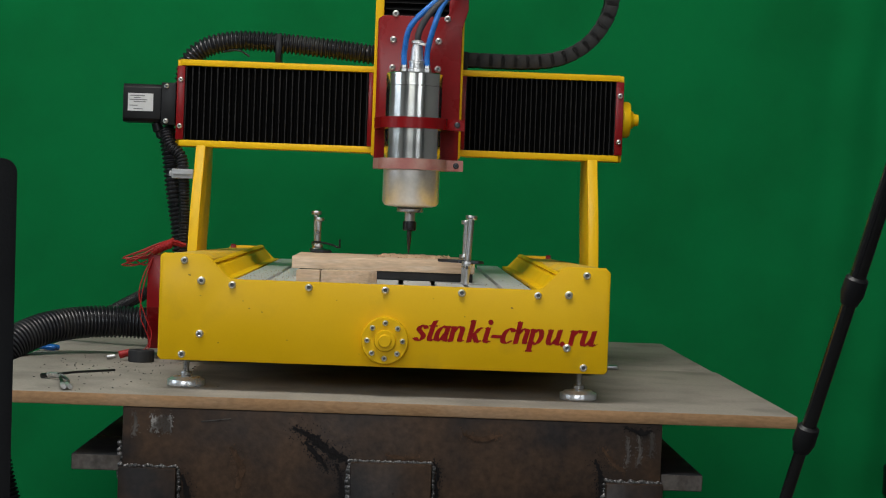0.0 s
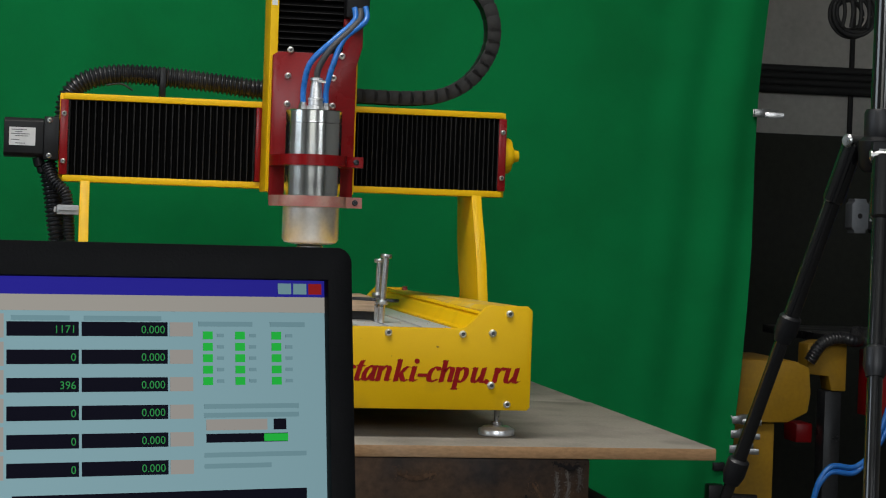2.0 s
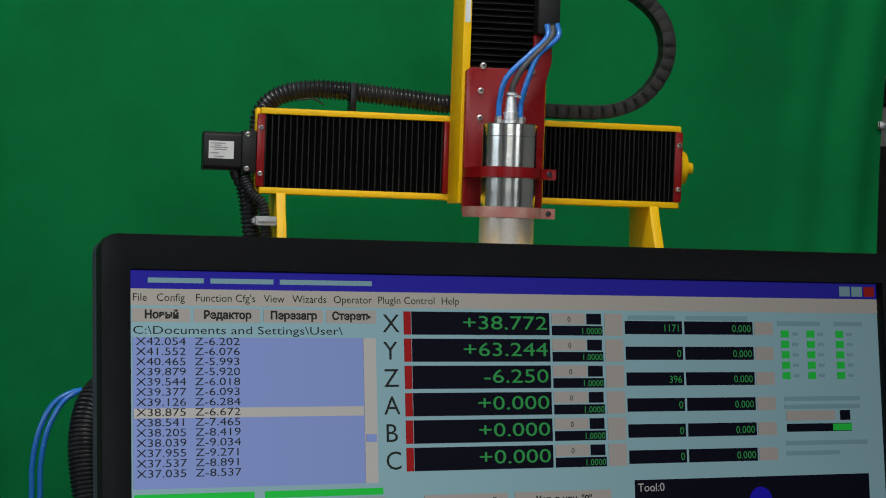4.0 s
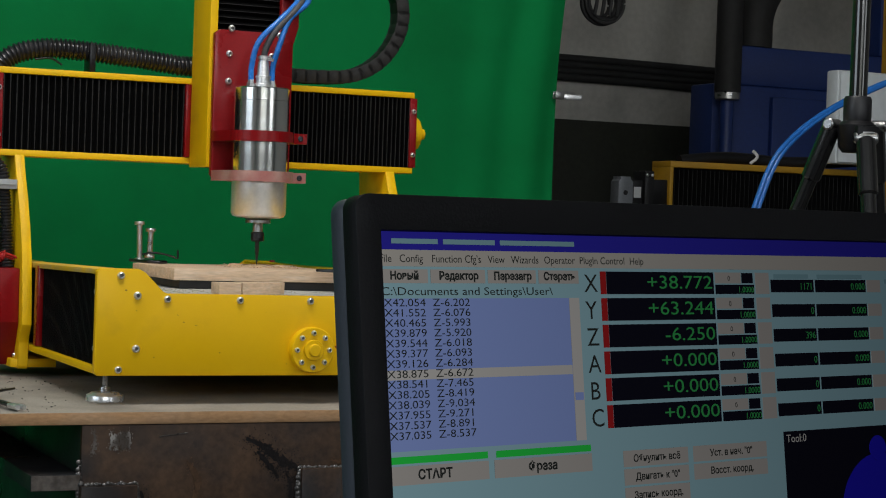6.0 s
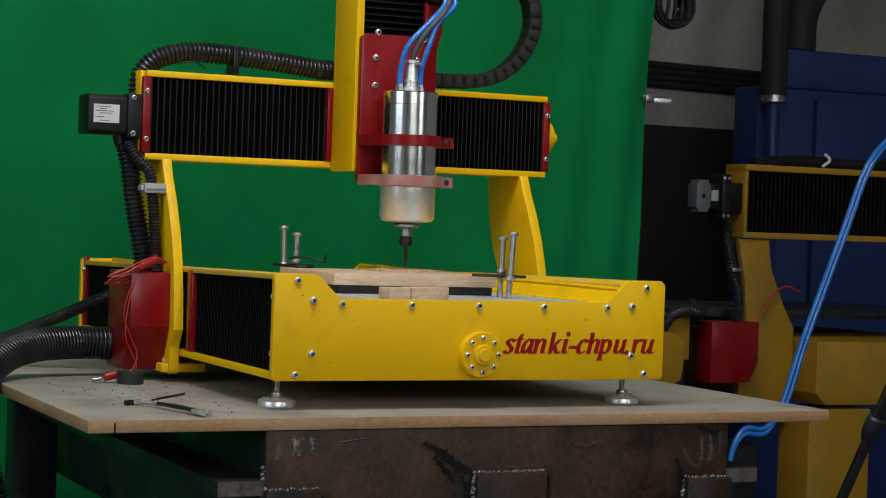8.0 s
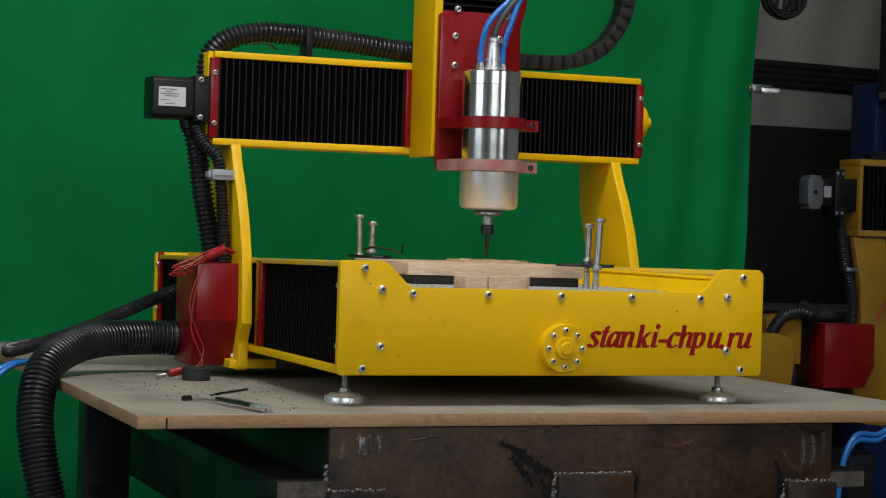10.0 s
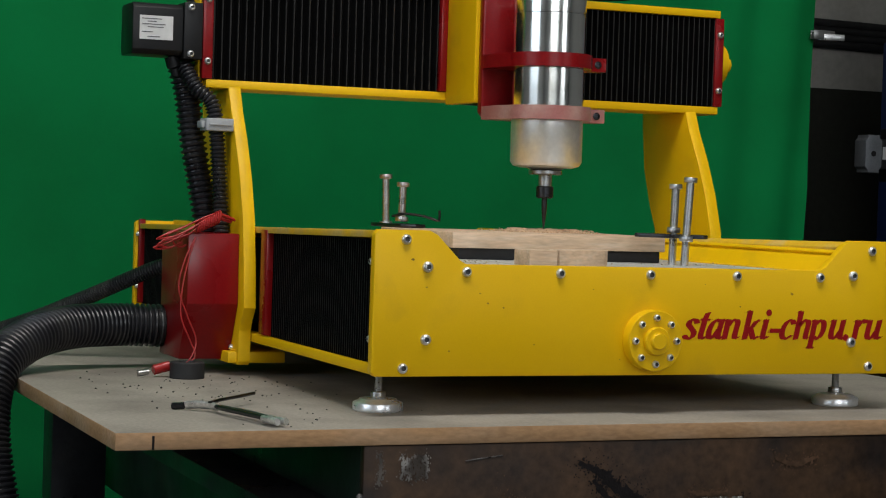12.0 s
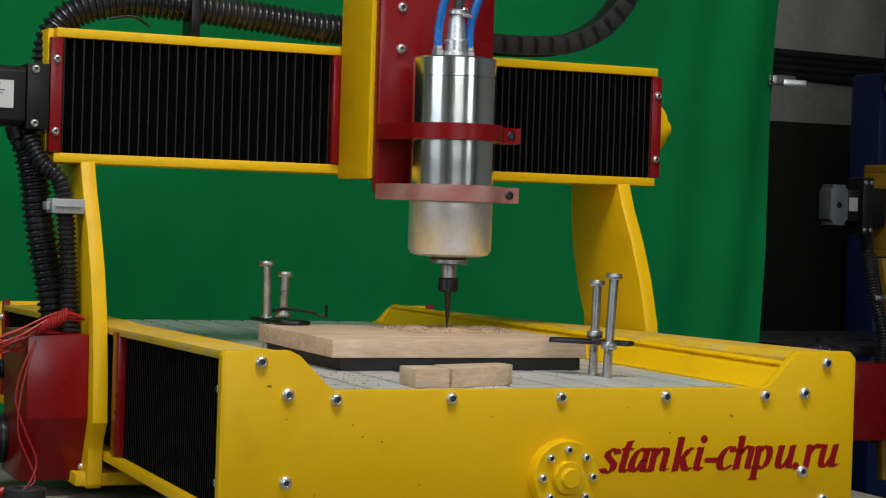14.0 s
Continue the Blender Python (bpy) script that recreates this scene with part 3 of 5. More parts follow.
# slanted serif letters drawn with a broad nib: strokes in units of the small letters' height
ARCH = [(0.18, 0.62), (0.36, 0.90), (0.58, 0.98), (0.74, 0.84), (0.73, 0.50), (0.72, 0.16), (0.80, 0.04), (0.90, 0.12)]
GLYPHS = {
    "s": [[(0.66, 0.78), (0.50, 0.97), (0.24, 0.94), (0.16, 0.74), (0.36, 0.54), (0.56, 0.34), (0.50, 0.09), (0.24, 0.03), (0.02, 0.20)]],
    "t": [[(0.36, 1.32), (0.26, 1.00), (0.23, 0.60), (0.20, 0.18), (0.32, 0.03), (0.52, 0.14)], [(0.00, 0.97), (0.56, 0.97)]],
    "a": [[(0.66, 0.86), (0.44, 0.98), (0.18, 0.76), (0.08, 0.34), (0.20, 0.05), (0.42, 0.14), (0.64, 0.55)], [(0.72, 1.00), (0.68, 0.55), (0.66, 0.18), (0.76, 0.03), (0.94, 0.14)]],
    "n": [[(0.15, 0.0), (0.15, 0.98)], [(-0.04, 0.92), (0.15, 0.98)], ARCH],
    "k": [[(0.15, 0.0), (0.15, 1.40)], [(-0.04, 1.36), (0.15, 1.42)], [(0.20, 0.42), (0.46, 0.62), (0.66, 0.92), (0.84, 0.94)], [(0.36, 0.56), (0.56, 0.20), (0.70, 0.03), (0.92, 0.14)]],
    "i": [[(0.17, 0.98), (0.15, 0.55), (0.14, 0.18), (0.24, 0.03), (0.42, 0.14)], [(-0.02, 0.92), (0.16, 0.98)]],
    "-": [[(0.0, 0.44), (0.60, 0.44)], [(0.0, 0.38), (0.60, 0.38)], [(0.0, 0.49), (0.60, 0.49)]],
    "c": [[(0.72, 0.76), (0.56, 0.97), (0.28, 0.88), (0.11, 0.50), (0.17, 0.14), (0.40, 0.03), (0.72, 0.20)]],
    "h": [[(0.15, 0.0), (0.15, 1.40)], [(-0.04, 1.36), (0.15, 1.42)], ARCH],
    "p": [[(0.15, 0.98), (0.15, -0.40)], [(-0.06, 0.92), (0.15, 0.98)], [(-0.06, -0.41), (0.38, -0.41)], [(0.20, 0.72), (0.42, 0.96), (0.68, 0.88), (0.76, 0.50), (0.62, 0.12), (0.38, 0.03), (0.20, 0.16)]],
    "u": [[(0.17, 0.98), (0.14, 0.55), (0.15, 0.20), (0.30, 0.03), (0.52, 0.16), (0.72, 0.50)], [(-0.02, 0.92), (0.16, 0.98)], [(0.76, 1.00), (0.74, 0.55), (0.73, 0.18), (0.84, 0.03), (1.02, 0.14)]],
    "r": [[(0.15, 0.0), (0.15, 0.98)], [(-0.04, 0.92), (0.15, 0.98)], [(0.18, 0.62), (0.36, 0.90), (0.58, 1.00), (0.70, 0.84)]],
}
DOTS = {"i": (0.22, 1.33), ".": (0.12, 0.10)}
text = bmesh.new()
XH, layer = 0.0196, 0
for ch, at in zip("stanki-chpu.ru", (158, 226, 274, 354, 457, 548, 592, 648, 722, 806, 905, 990, 1034, 1100)):
    x0 = 0.0365 + (at - 155) * 0.2195e-3

    def spot(px, pz):
        return Vector((x0 + (px * 0.96 + pz * 0.22) * XH, 0, 0.0713 + pz * XH))
    for stroke in GLYPHS.get(ch, ()):
        line = curve_points([spot(*q) for q in stroke], XH * 0.07)
        line.append(spot(*stroke[-1]))
        for nib in (Vector((0.166 * XH, 0, 0.030 * XH)), Vector((0.0 * XH, 0, 0.052 * XH))):
            for a, b in zip(line, line[1:]):
                layer += 1
                lift = Vector((0, -0.0003 - (layer % 40) * 0.000004, 0))
                if (b - a).cross(nib).length > 1e-9:
                    text.faces.new([text.verts.new(v + lift) for v in (a - nib, a + nib, b + nib, b - nib)])
    if ch in DOTS:
        c = spot(*DOTS[ch])
        text.faces.new([text.verts.new(c + Vector((0.17 * XH * math.cos(k * math.pi / 8), -0.0005, 0.17 * XH * math.sin(k * math.pi / 8)))) for k in range(16)])
for f in text.faces:
    if f.normal.y > 0:
        f.normal_flip()
part("lettering", text, RED_LETTER, panel, "red sprayed slanted lettering")

CHIP = material("paint_chip", (0.34, 0.18, 0.015), 0.7, vary=0.4, grain=500, blotch=90)
for x, z, r in ((-0.168, 0.104, 0.0016), (-0.152, 0.100, 0.0013), (-0.176, 0.113, 0.0011), (-0.243, 0.143, 0.0022), (-0.229, 0.118, 0.0016), (0.158, 0.116, 0.0026), (0.100, 0.103, 0.0013), (-0.205, 0.060, 0.0014), (-0.06, 0.118, 0.0010), (0.06, 0.124, 0.0010), (-0.12, 0.066, 0.0012), (-0.03, 0.052, 0.0010)):
    bm = bmesh.new()
    bm.faces.new([bm.verts.new((x + r * 0.9 * math.cos(a) * (0.5 + 0.6 * random.random()), -0.00025, z + r * 0.6 * math.sin(a) * (0.5 + 0.6 * random.random()))) for a in (2 * math.pi * k / 9 for k in range(9))])
    part("paint_chip", bm, CHIP, panel, "brownish chip in the paint")

# body behind the panel
BACK = 0.935
part("rear_panel", prism([(x, z if z < 0.1 else z - 0.0115) for x, z in outline], "y", BACK - 0.010, BACK, 0.0008), YELLOW, router)
part("base_plate", box(-0.262, 0.262, 0.010, BACK - 0.010, 0.046, 0.058, 0.001), YELLOW_DUSTY, router)
for s in (-1, 1):
    rail = part("top_rail", prism([(s * 0.2755, 0.1685), (s * 0.231, 0.1685), (s * 0.2225, 0.1635), (s * 0.2225, 0.1600), (s * 0.235, 0.1620), (s * 0.2755, 0.162)], "y", 0.010, BACK - 0.010, 0.0006), YELLOW_DUSTY, router, "dusty yellow side cover")
    part("inner_rail", prism([(s * 0.2225, 0.1598), (s * 0.2185, 0.1570), (s * 0.2215, 0.1545), (s * 0.2160, 0.1520), (s * 0.2060, 0.1380), (s * 0.1935, 0.1379), (s * 0.1935, 0.1330), (s * 0.228, 0.1330), (s * 0.228, 0.1598)], "y", 0.010, BACK - 0.010, 0.0004), YELLOW, router)
    for ob in (rail, router.children[-1]):
        for v in ob.data.vertices:
            v.co.z -= 0.0075 * (v.co.y + 0.45) / BACK
    part("bottom_rail", box(min(s * 0.2755, s * 0.240), max(s * 0.2755, s * 0.240), 0.010, BACK - 0.010, 0.0375, 0.0465, 0.0008), YELLOW, router)
    part("inner_wall", box(min(s * 0.262, s * 0.256), max(s * 0.262, s * 0.256), 0.010, BACK - 0.010, 0.0465, 0.150, 0), BLACK_PLASTIC, router)
    for y0, y1 in ((0.018, 0.352), (0.545, BACK - 0.012)):
        pl = pleats(y1 - y0, 0.113 if y0 < 0.3 else 0.104, 0.0062, 0.005, 0.0011)
        bmesh.ops.transform(pl, matrix=Matrix.Translation((s * 0.269, y0 if s > 0 else y1, 0.0466)) @ Matrix.Rotation(radians(90 if s > 0 else -90), 4, "Z"), verts=pl.verts)
        part("bellows", pl, [BELLOWS, BELLOWS_EDGE], router, "black folded dust bellows")
    for y0, y1 in ((0.0105, 0.0175), (0.3385, 0.360), (BACK - 0.018, BACK - 0.0105)):
        strip = part("end_strip", box(min(s * 0.2762, s * 0.268), max(s * 0.2762, s * 0.268), y0, y1, 0.048, 0.160, 0.0008), RED, router, "red end strip")
        if y1 < 0.1 or y0 > 0.8:
            for z in (0.070, 0.140):
                piece("bolt", "tiny_dome", lambda: dome_bolt(0.0034, 0.0016), BOLT_STEEL, strip, (s * 0.2762, (y0 + y1) / 2, z), (s, 0, 0))

bed = part("bed", box(-0.192, 0.192, 0.012, BACK - 0.012, 0.120, 0.132, 0), ALU, router, "aluminium T-slot bed")
for i in range(9):
    x0 = -0.190 + i * 0.0424
    part("slat", box(x0, x0 + 0.036, 0.012, BACK - 0.012, 0.1325, 0.1378, 0.0008), ALU, bed)
dust = bmesh.new()
for i in range(260):
    x, y = random.uniform(-0.19, 0.19), random.uniform(0.015, 0.40)
    if random.random() < 0.5:
        x = random.uniform(-0.19, -0.10)
    s = random.uniform(0.0004, 0.0009)
    bmesh.ops.create_icosphere(dust, subdivisions=1, radius=s, matrix=Matrix.Translation((x, y, 0.1378 + s * 0.4)))
whole("wood_dust", dust, SAWDUST, "pale wood dust scattered on the machine bed", "dust", "stuff")

# levelling feet
for x, y in ((-0.250, 0.060), (0.250, 0.055), (-0.250, 0.875), (0.250, 0.875)):
    foot = part("levelling_foot", turned([(0.0228, 0), (0.0236, 0.0010), (0.0236, 0.0072), (0.0230, 0.0080), (0.0186, 0.0098), (0.0176, 0.0112), (0.0110, 0.0116), (0.0060, 0.0125)], (x, y, 0), seg=36), FOOT_METAL, router, "turned aluminium levelling foot")
    part("stem", rod((x, y, 0.012), (x, y, 0.047), 0.0036, 14), ZINC, foot)
    piece("lock_nut", "foot_nut", lambda: hex_head(0.0075, 0.0055), ZINC, foot, (x, y, 0.0125))

# gantry legs
LEG = [(0.452, 0.316), (0.440, 0.290), (0.418, 0.255), (0.398, 0.215), (0.382, 0.170), (0.374, 0.120), (0.370, 0.075), (0.381, 0.060), (0.386, 0.050), (0.386, 0.016), (0.390, 0.012),
       (0.515, 0.012), (0.520, 0.020), (0.520, 0.110), (0.520, 0.170), (0.536, 0.200), (0.553, 0.245), (0.560, 0.290), (0.562, 0.316)]
for x0, x1 in ((-0.2905, -0.2765), (0.2885, 0.3035)):
    leg = part("leg", prism(LEG, "x", x0, x1, 0.0012), YELLOW, router)
    part("carriage_plate", box(-0.300 if x0 < 0 else 0.240, -0.235 if x0 < 0 else 0.300, 0.392, 0.515, 0.014, 0.026, 0.001), YELLOW, router)
    for y, z in ((0.390, 0.100), (0.388, 0.136), (0.400, 0.030)):
        piece("bolt", "tiny_dome", lambda: dome_bolt(0.0034, 0.0016), BOLT_STEEL, leg, (x0 if x0 < 0 else x1, y + 0.01, z), (-1 if x0 < 0 else 1, 0, 0))

# gantry beam
GX0, GX1, GY0, GY1, GZ0, GZ1 = -0.3225, 0.3400, 0.452, 0.522, 0.314, 0.4415
beam = part("gantry_beam", prism([(GY0, GZ0), (GY1, GZ0), (GY1, GZ1 - 0.012), (GY1 - 0.012, GZ1), (GY0, GZ1), (GY0, GZ1 - 0.009), (GY0 + 0.011, GZ1 - 0.009), (GY0 + 0.011, GZ0 + 0.009), (GY0, GZ0 + 0.009)], "x", GX0 + 0.006, GX1 - 0.006, 0.0008), YELLOW, router)
for x in (GX0, GX1 - 0.006):
    part("end_plate", prism([(GY0 + 0.0125, GZ0), (GY1, GZ0), (GY1, GZ1 - 0.014), (GY1 - 0.014, GZ1), (GY0 + 0.0125, GZ1)], "x", x, x + 0.006, 0.0008), YELLOW, beam)
for x0, x1 in ((GX0 + 0.001, GX0 + 0.0125), (GX1 - 0.0125, GX1 - 0.001)):
    strip = part("end_strip", box(x0, x1, GY0 - 0.001, GY0 + 0.010, GZ0 + 0.0095, GZ1 - 0.0095, 0.0008), RED, beam, "red end strip")
    for z in (0.343, 0.4115):
        piece("bolt", "tiny_dome2", lambda: dome_bolt(0.0040, 0.0018), BOLT_STEEL, strip, ((x0 + x1) / 2, GY0 - 0.001, z), (0, -1, 0))
part("bearing_cap", turned([(0.027, 0), (0.027, 0.009), (0.025, 0.012), (0.014, 0.013), (0.0125, 0.017), (0.0095, 0.018), (0.0085, 0.025)], (GX1, 0.483, 0.378), (1, 0, 0), 36), YELLOW, beam)

part("beam_lining", box(GX0 + 0.0125, GX1 - 0.0125, GY0 + 0.0085, GY0 + 0.0108, GZ0 + 0.0093, GZ1 - 0.0093, 0), BLACK_PLASTIC, beam, "black cloth lining behind the bellows")

# carriage, column and spindle
CX, CY = 0.028, 0.298
CL, CR = CX - 0.059, CX + 0.069
COLF, COLT = 0.367, 0.86
for x0, x1 in ((CL, CL + 0.012), (CR - 0.009, CR)):
    part("column_side", box(x0, x1, COLF, 0.4505, 0.3085, COLT, 0.001), YELLOW, router)
part("warning_sticker", box(CL + 0.002, CL + 0.010, COLF - 0.0004, COLF + 0.0002, 0.575, 0.615, 0), WHITE_BOX, router, "small pale sticker")
part("column_back", box(CL + 0.012, CR - 0.009, 0.425, 0.4495, 0.309, COLT - 0.001, 0), BLACK_PLASTIC, router)
part("column_cap", box(CL, CR, COLF, 0.4505, COLT, COLT + 0.008, 0.001), YELLOW, router)
pl = pleats(COLT - 0.50, CR - CL - 0.021, 0.0095, 0.005, 0.0010)
bmesh.ops.transform(pl, matrix=Matrix.Translation((CR - 0.009, COLF + 0.012, 0.50)) @ Matrix.Rotation(radians(-90), 4, "Y"), verts=pl.verts)
part("bellows", pl, [BELLOWS, BELLOWS_EDGE], router, "black folded dust bellows")
for x0, x1, side in ((GX0 + 0.0135, CL - 0.008, -1), (CR + 0.008, GX1 - 0.0135, 1)):
    pl = pleats(x1 - x0, GZ1 - GZ0 - 0.019, 0.0092 if side < 0 else 0.0074, 0.0055, 0.0014)
    bmesh.ops.translate(pl, verts=pl.verts, vec=(x0, GY0 + 0.002, GZ0 + 0.0095))
    part("bellows", pl, [BELLOWS, BELLOWS_EDGE], router, "black folded dust bellows")
    s0, s1 = (CL - 0.008, CL) if side < 0 else (CR, CR + 0.008)
    strip = part("end_strip", box(s0, s1, GY0 - 0.004, GY0 + 0.010, GZ0 + 0.0095, GZ1 - 0.0095, 0.0008), RED, router, "red end strip")

plate = part("spindle_plate", prism([(CX - 0.0545, 0.297), (CX - 0.050, 0.2915), (CX + 0.061, 0.2915), (CX + 0.0655, 0.297), (CX + 0.0655, 0.492), (CX + 0.0735, 0.520), (CX + 0.0735, 0.560), (CX + 0.046, 0.560), (CX + 0.046, 0.514), (CX + 0.040, 0.5085), (CX - 0.047, 0.5085), (CX - 0.0545, 0.503)], "y", 0.3555, 0.3665, 0.001), RED, router, "glossy dark red mounting plate")
for x, z in ((-0.0325, 0.474), (0.0325, 0.474), (-0.0325, 0.434), (0.0325, 0.434), (0.044, 0.506), (-0.030, 0.511)):
    piece("bolt", "cap2", lambda: cap_bolt(0.0044), BOLT_STEEL, plate, (CX + x, 0.3555, z), (0, -1, 0))
R = 0.0395
spindle = part("spindle", turned([(R - 0.010, 0.2365), (R - 0.003, 0.2385), (R, 0.2430), (R, 0.290)], (CX, CY, 0), seg=72), STEEL_DUSTY, router, "brushed steel spindle with wood dust")
part("sleeve", turned([(R, 0.2905), (R, 0.4040), (R - 0.0008, 0.4048), (R - 0.0008, 0.4056), (R, 0.4062), (R, 0.4215), (R - 0.0015, 0.4230), (R - 0.008, 0.4230)], (CX, CY, 0), seg=72), STEEL, spindle, "polished steel sleeve")
part("nose", turned([(0.017, 0.2290), (0.0185, 0.2300), (0.0185, 0.2335), (0.016, 0.2345), (0.024, 0.2366)], (CX, CY, 0), seg=36), ZINC, spindle)
part("shaft", rod((CX, CY, 0.214), (CX, CY, 0.2295), 0.0072, 24), ZINC, spindle)
part("collet_nut", turned([(0.0078, 0.2030), (0.0095, 0.2045), (0.0095, 0.2150), (0.0082, 0.2165)], (CX, CY, 0), seg=18), DARK_METAL, spindle, "dark steel collet nut")
part("cutter", turned([(0.0004, 0.1685), (0.0012, 0.1740), (0.0027, 0.1880), (0.0030, 0.1905), (0.0030, 0.2032)], (CX, CY, 0), seg=14), DARK_METAL, spindle, "tapered engraving cutter")
for z0, z1, mat in ((0.3455, 0.3605, RED), (0.2885, 0.3035, RED_DUSTY)):
    ring = []
    for k in range(41):
        a = math.pi * (1 + k / 40)
        ring.append((CX + (R + 0.0085) * math.cos(a), CY + (R + 0.0085) * math.sin(a)))
    outer = [(CX - 0.0545, 0.3550), (CX - 0.0545, CY + 0.015)] + ring + [(CX + 0.052, CY + 0.003), (CX + 0.072, CY + 0.003), (CX + 0.072, CY + 0.019), (CX + 0.060, CY + 0.030), (CX + 0.060, 0.3550)]
    inner = [(CX + (R + 0.0003) * math.cos(2 * math.pi * k / 48), CY + (R + 0.0003) * math.sin(2 * math.pi * k / 48)) for k in range(48)]
    bm = bmesh.new()
    for ring_pts in (outer, inner):
        vs = [bm.verts.new((p[0], p[1], z0)) for p in ring_pts]
        for i in range(len(vs)):
            bm.edges.new((vs[i], vs[(i + 1) % len(vs)]))
    bmesh.ops.triangle_fill(bm, edges=bm.edges, use_beauty=True)
    drop = [f for f in bm.faces if (f.calc_center_median() - Vector((CX, CY, z0))).length < R * 0.9 and max((v.co - Vector((CX, CY, z0))).length for v in f.verts) < R + 0.001]
    bmesh.ops.delete(bm, geom=drop, context="FACES_ONLY")
    up = bmesh.ops.extrude_face_region(bm, geom=bm.faces[:])
    bmesh.ops.translate(bm, verts=[v for v in up["geom"] if isinstance(v, bmesh.types.BMVert)], vec=(0, 0, z1 - z0))
    clamp = part("spindle_clamp", bm, mat, router, "red spindle clamp" if mat is RED else "dust-covered red spindle clamp")
    piece("bolt", "clamp_bolt", lambda: turned([(0.0042, 0), (0.0042, 0.0006), (0.0036, 0.0010), (0.0022, 0.0010), (0.0020, 0.0002)], (0, 0, 0), seg=16), DARK_METAL, clamp, (CX + 0.062, CY + 0.003, (z0 + z1) / 2), (0, -1, 0))

# fittings and tubes on the spindle
part("cable_plug", turned([(0.0125, 0.4232), (0.0125, 0.429), (0.0104, 0.430), (0.0104, 0.4375), (0.0112, 0.438), (0.0112, 0.4405), (0.0092, 0.4415), (0.0080, 0.458), (0.0064, 0.464), (0.0085, 0.465), (0.0085, 0.4685), (0.0050, 0.470)], (CX + 0.002, CY + 0.004, 0), seg=24), BRIGHT, spindle, "chrome cable connector")
part("plug_screw", rod((CX + 0.004, CY - 0.004, 0.4645), (CX + 0.014, CY - 0.004, 0.4635), 0.0022, 10), ZINC, spindle)
for dx in (-0.0155, 0.0165):
    piece("tube_fitting", "fitting", lambda: turned([(0.0062, 0), (0.0062, 0.007), (0.0050, 0.008), (0.0046, 0.012)], (0, 0, 0), seg=6), ZINC, spindle, (CX + dx, CY + 0.006, 0.4231))
CHX = CX + 0.062
for dx, top in ((-0.0155, -0.008), (0.0165, 0.008)):
    part("air_tube", tube([(CX + dx, CY + 0.006, 0.434), (CX + dx, CY + 0.004, 0.456), (CX + dx + 0.008, CY - 0.002, 0.490), (CX + dx * 0.4 + 0.032, CY, 0.525), (CHX + top, CY + 0.012, 0.553), (CHX + top, CY + 0.02, 0.575)], 0.0042, 12), BLUE_TUBE, spindle, "blue plastic coolant tube")
part("power_cable", tube([(CX + 0.002, CY + 0.004, 0.464), (CX + 0.004, CY, 0.482), (CX + 0.018, CY - 0.003, 0.508), (CX + 0.045, CY + 0.002, 0.536), (CHX, CY + 0.014, 0.556), (CHX, CY + 0.02, 0.575)], 0.0046, 12), GREY_CABLE, spindle, "grey spindle power cable")

# drag chain on the beam
CHY = 0.487
line = curve_points([(CR + 0.006, CHY, 0.4585), (0.19, CHY, 0.4585), (0.245, CHY, 0.466), (0.290, CHY, 0.494), (0.318, CHY, 0.545), (0.312, CHY, 0.600), (0.275, CHY, 0.640), (0.21, CHY - 0.02, 0.662), (0.15, CHY - 0.06, 0.655), (CHX + 0.012, 0.39, 0.625)], 0.0185)
chain = part("drag_chain", box(CR + 0.002, CR + 0.010, CHY - 0.016, CHY + 0.016, 0.4425, 0.470, 0.001), CHAIN, router, "dusty black cable drag chain")
for i, (a, b) in enumerate(zip(line, line[1:])):
    d = (b - a).normalized()
    side = Vector((0, 1, 0))
    m = Matrix((d, side, d.cross(side))).transposed().to_4x4()
    def link():
        bm = None
        for s in (-1, 1):
            pts = [(-0.012, -0.0085), (-0.005, -0.0105), (0.010, -0.0105), (0.0135, -0.006), (0.0135, 0.006), (0.010, 0.0105), (-0.005, 0.0105), (-0.012, 0.0085)]
            bm = prism(pts, "y", s * 0.0125, s * 0.0150, 0.0006, bm)
        bm = box(-0.0088, 0.0088, -0.0125, 0.0125, -0.0098, -0.0075, 0.0005, bm)
        return box(-0.0088, 0.0088, -0.0125, 0.0125, 0.0075, 0.0098, 0.0005, bm)
    ob = piece("link", "chain_link", link, CHAIN, chain, (0, 0, 0))
    ob.matrix_local = Matrix.Translation((a + b) / 2 - Vector(router.location)) @ m
part("chain_end", box(CHX - 0.016, CHX + 0.017, 0.335, 0.366, 0.560, 0.650, 0.002), BLACK_PLASTIC, router, "black chain end bracket")

# corrugated hose along the beam, with its holder
part("beam_hose", tube([(-0.316, 0.498, 0.395), (-0.312, 0.500, 0.435), (-0.290, 0.498, 0.461), (-0.245, 0.494, 0.474), (-0.19, 0.492, 0.4745), (-0.11, 0.490, 0.469), (-0.05, 0.488, 0.463), (CL - 0.004, 0.488, 0.462), (CX, 0.488, 0.461)], 0.0138, 20, rib=0.0036, pitch=0.0064), HOSE, router, "black corrugated cable hose")
part("hose_holder", box(-0.180, -0.171, 0.474, 0.508, 0.4415, 0.486, 0.001), BLACK_PLASTIC, router)
part("cable_tie", tube([(-0.258, 0.487, 0.457), (-0.235, 0.486, 0.460), (-0.214, 0.485, 0.448)], 0.0015, 8), BLACK_PLASTIC, router)

